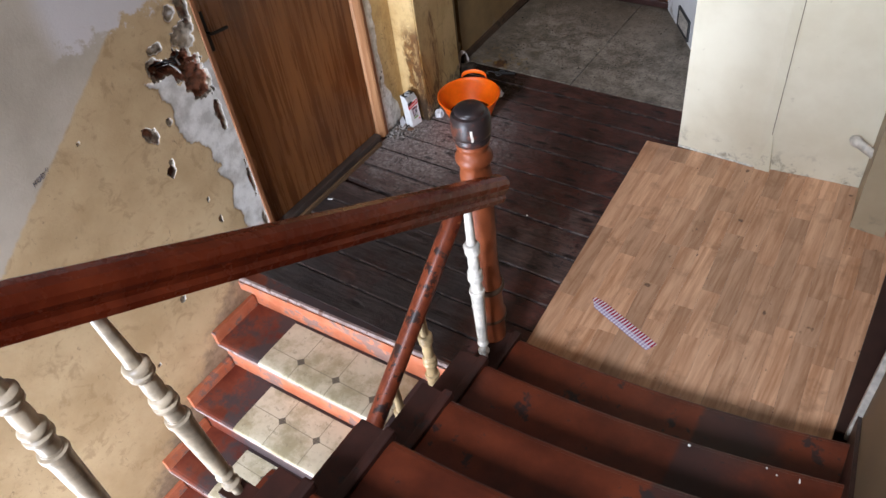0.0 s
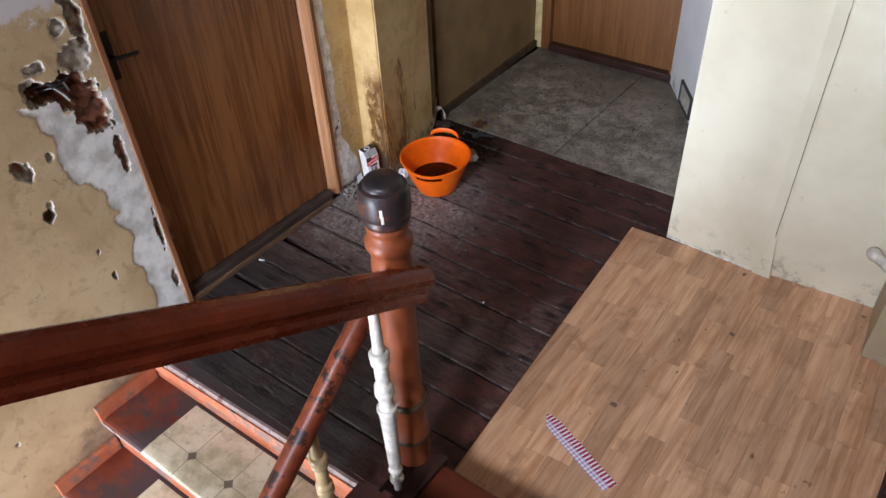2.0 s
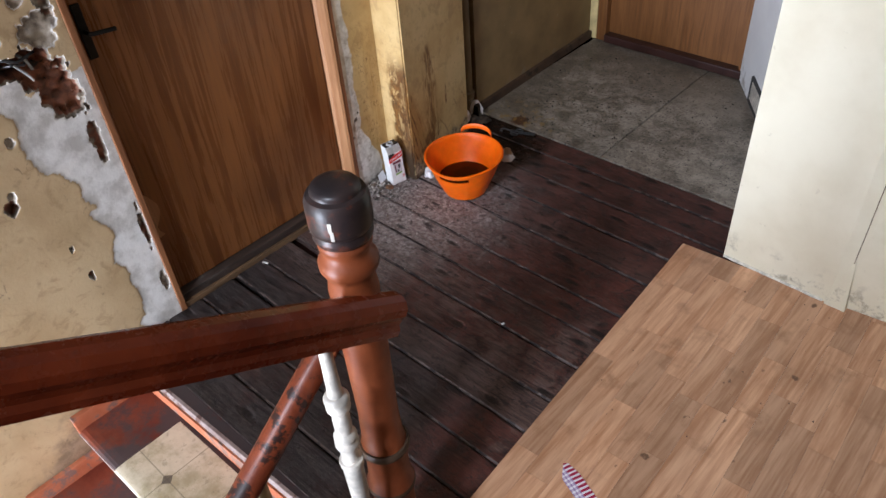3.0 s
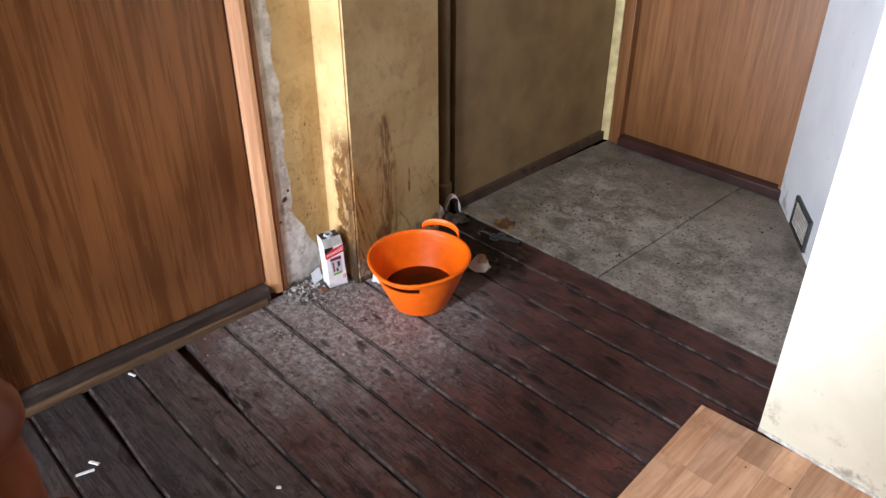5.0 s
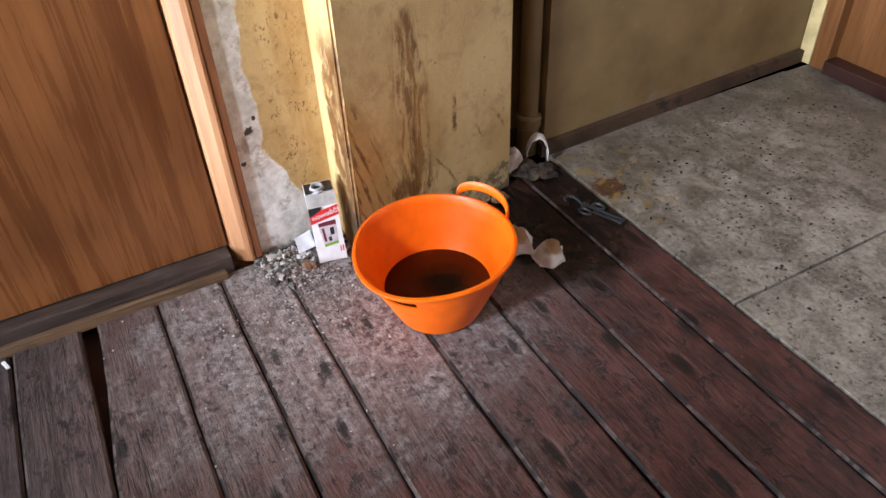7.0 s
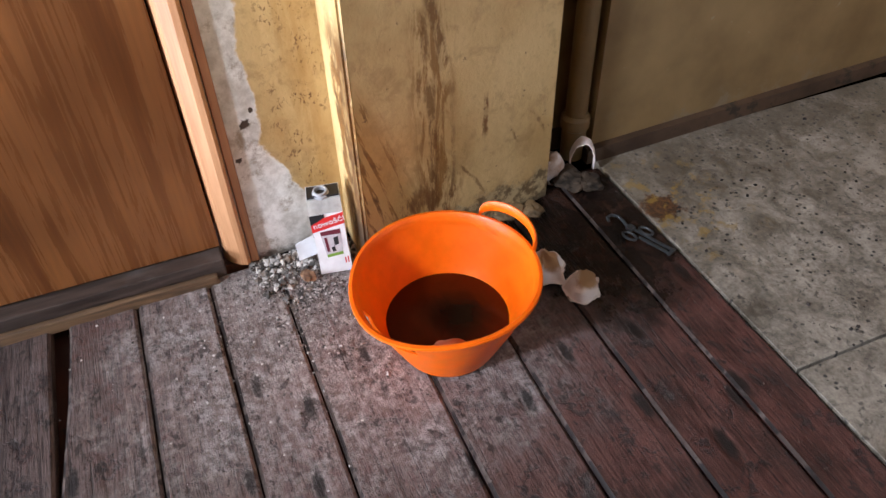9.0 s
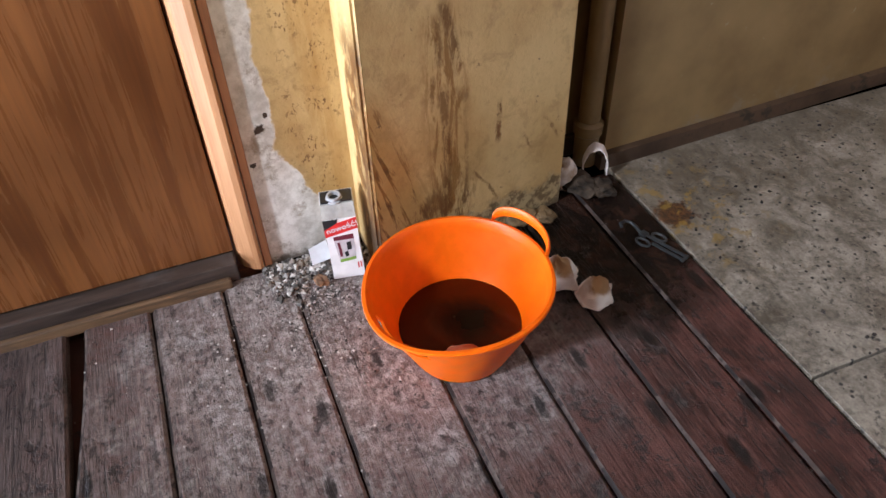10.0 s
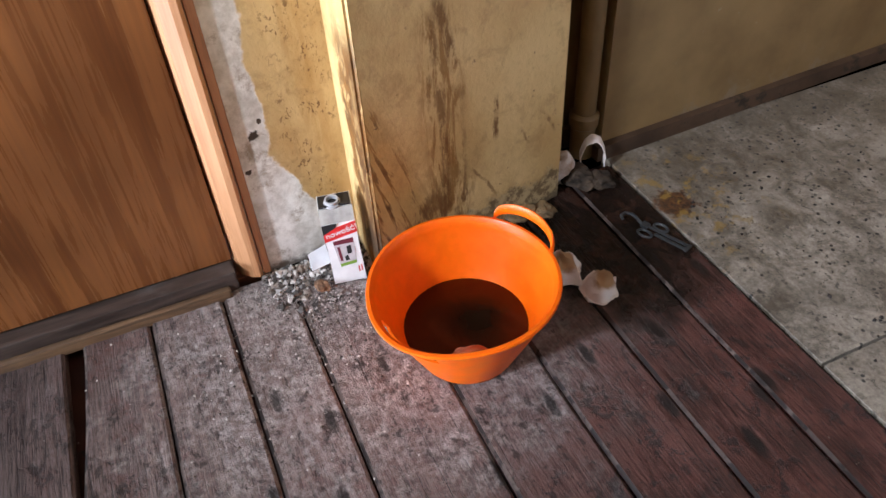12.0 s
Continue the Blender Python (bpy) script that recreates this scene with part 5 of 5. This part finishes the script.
# ---- milk carton ----
def carton():
    ob = thing("milk_carton", "empty white milk carton with a red band and open spout", "carton")
    ob.matrix_world = Matrix.Translation((-2.006, 2.912, 0.003)) @ pose(0, 0, 0, 1.5, -3, -12) @ Matrix.Scale(0.95, 4)
    m = Mat("carton_board")
    board = m.finish(m.mix((0.70, 0.69, 0.68), (0.80, 0.79, 0.78), m.step(m.noise(30), 0.3, 0.7)), 0.42, m.noise(40, 3), 0.08, 0.001)
    grey = plain("grey_carton_top", (0.36, 0.34, 0.31), 0.45, 0.15, 40)
    black = plain("black_print", (0.015, 0.015, 0.016), 0.5, 0.1, 40)
    red = plain("red_print", (0.62, 0.025, 0.022), 0.45, 0.1, 40)
    white = plain("white_print", (0.78, 0.77, 0.76), 0.45, 0.05, 40)
    pink = plain("maroon_print", (0.13, 0.014, 0.028), 0.5, 0.1, 40)
    green = plain("green_print", (0.20, 0.36, 0.05), 0.5, 0.1, 40)
    w, d, h = 0.036, 0.030, 0.168
    bm = bmesh.new()
    rows = []
    for z, fx, by in ((0.0, d, w), (0.004, d + 0.0006, w), (0.09, d - 0.002, w - 0.0015), (h, d, w)):
        rows.append([bm.verts.new(p) for p in ((-d, -by, z), (fx, -by, z), (fx, by, z), (-d, by, z))])
    rows.append([bm.verts.new(p) for p in ((-d, -w, h + 0.034), (d - 0.016, -w, h + 0.028), (d - 0.016, w, h + 0.028), (-d, w, h + 0.034))])
    for a, b in zip(rows, rows[1:]):
        for i in range(4):
            bm.faces.new((a[i], a[(i + 1) % 4], b[(i + 1) % 4], b[i]))
    bm.faces.new(rows[0][::-1])
    bm.faces.new(rows[-1])
    body = part("body", bm, board, ob)

    def flat(name, pts, mat, lift=0.0008, label=""):
        b = bmesh.new()
        front = [b.verts.new((d + lift - 0.002 * math.sin(math.pi * min(1, max(0, z / h))), y, z)) for y, z in pts]
        back = [b.verts.new((d - 0.004, y, z)) for y, z in pts]
        n = len(pts)
        b.faces.new(front)
        b.faces.new(back[::-1])
        for i in range(n):
            b.faces.new((front[i], front[(i + 1) % n], back[(i + 1) % n], back[i]))
        return part(name, b, mat, ob, label)

    band = flat("red_band", [(-0.0362, 0.120), (0.0362, 0.136), (0.0362, 0.166), (-0.0362, 0.150)], red, 0.0012, "red printed band")
    flat("black_patch", [(-0.0362, 0.142), (-0.020, 0.150), (-0.006, 0.158), (-0.004, 0.167), (-0.0362, 0.167)], black, 0.0018, "black printed patch")
    flat("picture_top", [(-0.020, 0.119), (0.024, 0.122), (0.024, 0.108), (-0.020, 0.108)], pink, 0.0006)
    flat("picture", [(-0.020, 0.108), (0.024, 0.108), (0.022, 0.050), (-0.014, 0.046)], plain("pale_grey_print", (0.52, 0.49, 0.50), 0.5, 0.1, 40), 0.0008, "printed picture of a carton")
    flat("picture_spot", [(0.006, 0.100), (0.016, 0.102), (0.016, 0.080), (0.006, 0.078)], black, 0.0014)
    flat("picture_spot", [(-0.002, 0.072), (0.006, 0.076), (0.008, 0.062), (0.0, 0.060)], black, 0.0014)
    flat("logo_bar", [(-0.014, 0.102), (-0.008, 0.102), (-0.006, 0.062), (-0.012, 0.062)], pink, 0.0014)
    flat("picture_base", [(-0.014, 0.054), (0.022, 0.058), (0.022, 0.050), (-0.014, 0.046)], green, 0.0014)
    flat("text_bar", [(-0.010, 0.036), (0.026, 0.041), (0.026, 0.038), (-0.010, 0.033)], plain("faint_red_print", (0.55, 0.30, 0.28), 0.5, 0.1, 40), 0.0008)
    flat("text_bar", [(-0.018, 0.020), (0.020, 0.028), (0.020, 0.022), (-0.018, 0.014)], plain("faint_green_print", (0.42, 0.45, 0.38), 0.5, 0.1, 40), 0.0008)
    flat("text_bar", [(0.023, 0.040), (0.026, 0.0405), (0.026, 0.024), (0.023, 0.0235)], red, 0.0010)
    flat("text_bar", [(0.029, 0.041), (0.032, 0.0415), (0.032, 0.025), (0.029, 0.0245)], red, 0.0010)
    txt = word("nowość!", 0.0195, white, "lettering", 0.0004)
    txt.parent = band
    txt.matrix_local = Matrix.Translation((d + 0.0018, 0.003, 0.1445)) @ Matrix(((0, 0, 1, 0), (1, 0, 0, 0), (0, 1, 0, 0), (0, 0, 0, 1))) @ pose(0, 0, 0, 0, 0, 12)
    txt["label"] = "white printed lettering"
    # slanted grey top with an open spout
    b = bmesh.new()
    v = [b.verts.new(p) for p in ((d + 0.0006, -w, h), (d + 0.0006, w, h), (d - 0.0155, w, h + 0.0288), (d - 0.0155, -w, h + 0.0288), (d - 0.006, -w, h), (d - 0.006, w, h), (d - 0.022, w, h + 0.0275), (d - 0.022, -w, h + 0.0275))]
    for f in ((0, 1, 2, 3), (7, 6, 5, 4), (0, 3, 7, 4), (1, 5, 6, 2), (3, 2, 6, 7)):
        b.faces.new([v[i] for i in f])
    part("sloped_top", b, grey, ob, "grey sloped top")
    part("black_top", boxes((-0.028, -0.034, h + 0.0305, 0.013, 0.034, h + 0.0345)), black, ob)
    tilt = Matrix.Translation((0.0, -0.004, h + 0.030)) @ pose(0, 0, 0, 0, 8, 0)
    spout = part("spout", lathe([(0.018, 0.0), (0.0185, 0.005), (0.0150, 0.006), (0.0148, 0.011), (0.0155, 0.012), (0.0150, 0.0135), (0.0115, 0.0135), (0.0108, 0.004), (0.0, 0.003)], 24, None, tilt), plain("grey_plastic", (0.42, 0.42, 0.43), 0.35, 0.1, 50), ob, "grey plastic open spout", True)
    part("spout_hole", lathe([(0.0106, 0.0042), (0.0, 0.0046)], 18, None, tilt), black, spout, "dark spout opening")
    return ob


carton()
scrap = thing("paper_scrap", "small folded white paper scrap beside the carton", "paper", (-2.045, 2.862, 0.012), 20)
bm = bmesh.new()
v = [bm.verts.new(p) for p in ((0.0, -0.034, 0.0), (0.012, 0.03, 0.0), (-0.006, 0.03, 0.062), (-0.014, -0.03, 0.055), (-0.0015, -0.034, 0.0), (0.0105, 0.03, 0.0), (-0.0075, 0.03, 0.062), (-0.0155, -0.03, 0.055))]
for f in ((0, 1, 2, 3), (7, 6, 5, 4), (0, 4, 5, 1), (1, 5, 6, 2), (2, 6, 7, 3), (3, 7, 4, 0)):
    bm.faces.new([v[i] for i in f])
for q in bm.verts:
    q.co *= 0.72
part("sheet", bm, plain("white_paper", (0.74, 0.74, 0.76), 0.7, 0.05, 40), scrap)

ob = tagged(part("tissue_wad", crumple((0.05, 0.06, 0.05), 5.6, 0.3), make_tissue("clean_tissue", (0.5, 0.46, 0.42), 0.3, (0.62, 0.61, 0.62), (0.76, 0.75, 0.76)), smooth=True), "small white paper wad at the pier foot behind the bucket", "tissue")
ob.matrix_world = pose(-1.915, 3.040, 0.0, 0, 0, 30)
stone = tagged(part("brick_chip", lump_mesh(0.017, 21, 0.55), plain("brown_brick_chip", (0.22, 0.115, 0.06), 0.85, 0.35, 60)), "small brown brick chip lying in the rubble", "rubble")
stone.matrix_world = pose(-1.985, 2.845, 0.0, 0, 0, 70)

# ---- tissues, plaster lumps and hanger in the wet corner ----
for nm, lab, size, seed, at, turn in (
        ("crumpled_tissue", "crumpled pale tissue with brown stains on the floor", (0.095, 0.085, 0.062), 1.3, (-1.800, 3.322, 0.0), 25),
        ("crumpled_tissue", "crumpled tissue stained brown in the middle", (0.075, 0.085, 0.058), 7.7, (-1.722, 3.368, 0.0), 60),
        ("crumpled_tissue", "dirty white tissue pushed against the pier foot", (0.09, 0.08, 0.085), 3.9, (-2.095, 3.490, 0.0), 10)):
    ob = tagged(part(nm, crumple(size, seed, 0.42), TISSUE, smooth=True), lab, "tissue")
    ob.matrix_world = pose(*at, 0, 0, turn)
loop = thing("tissue_loop", "white tissue strip standing up in a loop", "tissue", (-2.085, 3.575, 0.0), 62)
bm = bmesh.new()
rows = []
for i in range(17):
    a = math.pi * (i / 16 * 1.15 - 0.08)
    r = 0.030 + 0.006 * noise.noise((i * 0.6, 1, 1))
    c = Vector((r * math.cos(a), 0, 0.028 + 0.058 * math.sin(a)))
    wd = 0.014 + 0.006 * noise.noise((i * 0.5, 4, 2))
    nrm = Vector((math.cos(a), 0, math.sin(a))) * 0.0012
    rows.append([bm.verts.new(c + Vector((0, -wd, 0)) + nrm), bm.verts.new(c + Vector((0, wd, 0.004)) + nrm), bm.verts.new(c + Vector((0, wd, 0.004)) - nrm), bm.verts.new(c + Vector((0, -wd, 0)) - nrm)])
for a, b in zip(rows, rows[1:]):
    for k in range(4):
        bm.faces.new((a[k], a[(k + 1) % 4], b[(k + 1) % 4], b[k]))
bm.faces.new(rows[0])
bm.faces.new(rows[-1])
part("strip", bm, make_tissue("white_tissue", (0.40, 0.33, 0.27), 0.4), loop, smooth=True)


GREYLUMP = plain("wet_plaster", (0.050, 0.034, 0.022), 0.85, 0.5, 25, 0.0, 0.4, 0.25)
OCHRELUMP = plain("ochre_plaster_chunk", (0.17, 0.105, 0.045), 0.75, 0.4, 25)
for x, y, r, sd, mt, lab in ((-2.045, 3.515, 0.040, 2, GREYLUMP, "dark wet lump of fallen plaster"), (-2.02, 3.555, 0.034, 5, GREYLUMP, "dark wet lump of fallen plaster"), (-2.075, 3.44, 0.030, 8, GREYLUMP, "dark wet lump of fallen plaster"),
                            (-2.005, 3.330, 0.034, 11, OCHRELUMP, "broken ochre plaster chunk at the pier foot"), (-1.985, 3.385, 0.026, 14, OCHRELUMP, "broken ochre plaster chunk at the pier foot")):
    ob = tagged(part("plaster_chunk", lump_mesh(r, sd, 0.42, 3), mt), lab, "rubble", "fallen plaster chunks")
    ob.matrix_world = pose(x, y, -0.002, 0, 0, sd * 40)

hanger = thing("clip_hanger", "small grey plastic hanger with clip loops", "hanger", (-1.89, 3.541, 0.004), 22.5)
HP = plain("grey_hanger_plastic", (0.030, 0.034, 0.036), 0.4, 0.15, 40)
part("hook", sweep([(0.004, -0.016, 0.004), (-0.006, -0.008, 0.004), (-0.004, 0.006, 0.004), (0.010, 0.012, 0.004), (0.026, 0.008, 0.004), (0.040, 0.0, 0.004), (0.055, -0.002, 0.004)], 0.0035, 8), HP, hanger, smooth=True)
part("body", boxes((0.045, -0.010, 0.0, 0.062, 0.008, 0.007), (0.058, -0.004, 0.0015, 0.165, 0.003, 0.006), (0.085, -0.018, 0.0015, 0.165, -0.011, 0.006), bevel=0.0015), HP, hanger)
for cx, cy in ((0.085, 0.013), (0.068, -0.026)):
    part("loop", sweep([(cx + 0.017 * math.cos(a), cy + 0.010 * math.sin(a), 0.004) for a in [2 * math.pi * i / 14 for i in range(14)]], 0.003, 6, None, True), HP, hanger, smooth=True)
part("end_bar", boxes((0.160, -0.020, 0.0015, 0.168, 0.005, 0.0062), bevel=0.0015), HP, hanger)

# ---- striped cloth strip on the laminate ----
m = Mat("striped_cloth")
s1 = m.step(m.math("ABSOLUTE", m.math("SUBTRACT", m.math("MODULO", m.math("ADD", m.x, 1.0), 0.0145), 0.00725)), 0.0036, 0.0046)
s2 = m.step(m.math("ABSOLUTE", m.math("SUBTRACT", m.math("MODULO", m.math("ADD", m.y, 1.0), 0.011), 0.0055)), 0.0018, 0.0030)
redstripe = m.mix((0.34, 0.006, 0.045), (0.74, 0.70, 0.72), s1)
check = m.mix(m.mix((0.30, 0.20, 0.34), (0.55, 0.47, 0.58), s1), m.mix((0.50, 0.40, 0.52), (0.76, 0.72, 0.75), s1), s2)
cloth = m.finish(m.mix(check, redstripe, m.step(m.y, -0.004, -0.001)), 0.8, m.noise(300, 2), 0.2, 0.0005)
bm = bmesh.new()
rows = []
for i in range(23):
    u = i / 22
    x = -0.165 + 0.335 * u
    hw = 0.027 * min(1.0, 0.25 + u * 6)
    z = 0.002 + 0.002 * math.sin(u * 9) ** 2
    rows.append([bm.verts.new((x + k * 0.004, k * hw + (0.027 - hw) * 0.6, zz)) for k, zz in ((-1, z), (0, z + 0.0015), (1, z), (1, z - 0.0015), (-1, z - 0.0015))])
for a, b in zip(rows, rows[1:]):
    for k in range(5):
        bm.faces.new((a[k], a[(k + 1) % 5], b[(k + 1) % 5], b[k]))
bm.faces.new(rows[0])
bm.faces.new(rows[-1])
ob = tagged(part("cloth_strip", bm, cloth), "red and white striped cloth strip lying on the laminate", "cloth strip")
ob.matrix_world = pose(-0.392, 2.089, 0.0045, 0, 0, -22)

# ---- rubble, dust crumbs and small litter ----
rng = random.Random(11)


def pebbles(count, place, lo, hi, seed):
    verts, faces = [], []
    r2 = random.Random(seed)
    for i in range(count):
        x, y, z = place(r2)
        r = lo + (hi - lo) * r2.random() ** 3
        base = len(verts)
        q = Euler((r2.random() * 6, r2.random() * 6, r2.random() * 6)).to_matrix()
        for p in ((1, 0, 0), (-1, 0, 0), (0, 1, 0), (0, -1, 0), (0, 0, 1), (0, 0, -1)):
            v = q @ (Vector(p) * r * (0.6 + 0.7 * r2.random()))
            verts.append((x + v.x, y + v.y, z + r * 0.45 + v.z * 0.75))
        for a in (0, 1):
            for b in (2, 3):
                for c in (4, 5):
                    faces.append((base + a, base + b, base + c))
    me = bpy.data.meshes.new("rubble")
    me.from_pydata(verts, [], faces)
    return me


def by_wall(r):
    y = 2.735 + r.random() * 0.24
    return (-2.085 + abs(r.gauss(0, 0.055)) + max(0, y - 2.86) * 0.35 * r.random(), y, 0.0)


def spread(r):
    while True:
        a, d = r.random() * 6.28, abs(r.gauss(0, 0.20))
        x, y = -1.95 + 1.15 * d * math.cos(a), 2.85 + d * math.sin(a)
        if x > -2.06 and y < 2.96 and not (x < -2.04 and y < 2.70):
            return (x, y, -0.001)


m = Mat("plaster_rubble")
isl = m.island()
rub = m.finish(m.mix(m.mix((0.045, 0.038, 0.032), (0.58, 0.54, 0.50), m.step(isl, 0.15, 0.95)), (0.15, 0.10, 0.065), m.math("MULTIPLY", m.step(m.noise(30), 0.5, 0.62), 0.7)), 0.9, m.noise(200, 3), 0.3, 0.001)
for nm, me, lab in (("rubble", pebbles(900, by_wall, 0.0016, 0.0105, 3), "grey plaster rubble heaped along the wall foot"), ("crumbs", pebbles(1900, spread, 0.0009, 0.0042, 4), "fine grey plaster crumbs strewn on the planks")):
    me.materials.append(rub)
    tagged(new(nm, me), lab, "rubble", "", "stuff")


def floor_bits(r):
    return (-2.03 + r.random() * 1.25, 1.62 + r.random() * 1.95, -0.001)


me = pebbles(380, floor_bits, 0.0008, 0.0026, 8)
me.materials.append(plain("dull_grit", (0.13, 0.10, 0.085), 0.85, 0.4, 90))
tagged(new("floor_grit", me), "scattered grit and dirt on the planks", "dirt", "", "stuff")


def lam_bits(r):
    return (-0.64 + r.random() * 1.05, 1.80 + r.random() * 1.45, 0.0045)


me = pebbles(120, lam_bits, 0.0008, 0.0035, 9)
me.materials.append(plain("dark_dirt", (0.03, 0.022, 0.018), 0.8, 0.3, 60))
tagged(new("laminate_grit", me), "scattered dark grit on the laminate", "dirt", "", "stuff")


def conc_bits(r):
    return (-2.08 + r.random() * 1.2, 3.65 + r.random() * 0.95, 0.0)


me = pebbles(190, conc_bits, 0.0008, 0.0065, 12)
me.materials.append(bpy.data.materials["dark_dirt"])
tagged(new("corridor_grit", me), "dark grit on the concrete floor", "dirt", "", "stuff")

WHITEBIT = plain("white_paper_bit", (0.76, 0.75, 0.73), 0.7, 0.05, 40)
for x, y, ln, turn in ((-2.022, 2.166, 0.028, 20), (-1.735, 1.915, 0.045, 75), (-1.752, 1.945, 0.03, 30), (-1.35, 2.25, 0.012, 50), (-1.05, 2.5, 0.010, 90), (-1.83, 1.80, 0.02, 140)):
    ob = tagged(part("paper_bit", boxes((-ln / 2, -0.004, 0.0, ln / 2, 0.004, 0.0035), bevel=0.001), WHITEBIT), "tiny white paper bit on the dark planks", "paper", "paper bits on the floor")
    ob.matrix_world = pose(x, y, 0.0, 0, 0, turn)
for x, y, z, r, long in ((0.08, 1.463, 0.3585, 0.005, 1.0), (0.295, 1.499, 0.359, 0.0035, 1.0), (0.325, 1.490, 0.359, 0.0035, 1.0), (0.385, 1.500, 0.359, 0.003, 4.0)):
    b = lathe([(r, 0.0), (r * 0.8, 0.0015), (0.0, 0.002)], 12)
    for v in b.verts:
        v.co.y *= long
    ob = part("paint_drip", b, WHITEBIT, upper, "dried white paint drip")
    ob.matrix_world = pose(x, y, z - 0.001, 0, 0, 10)
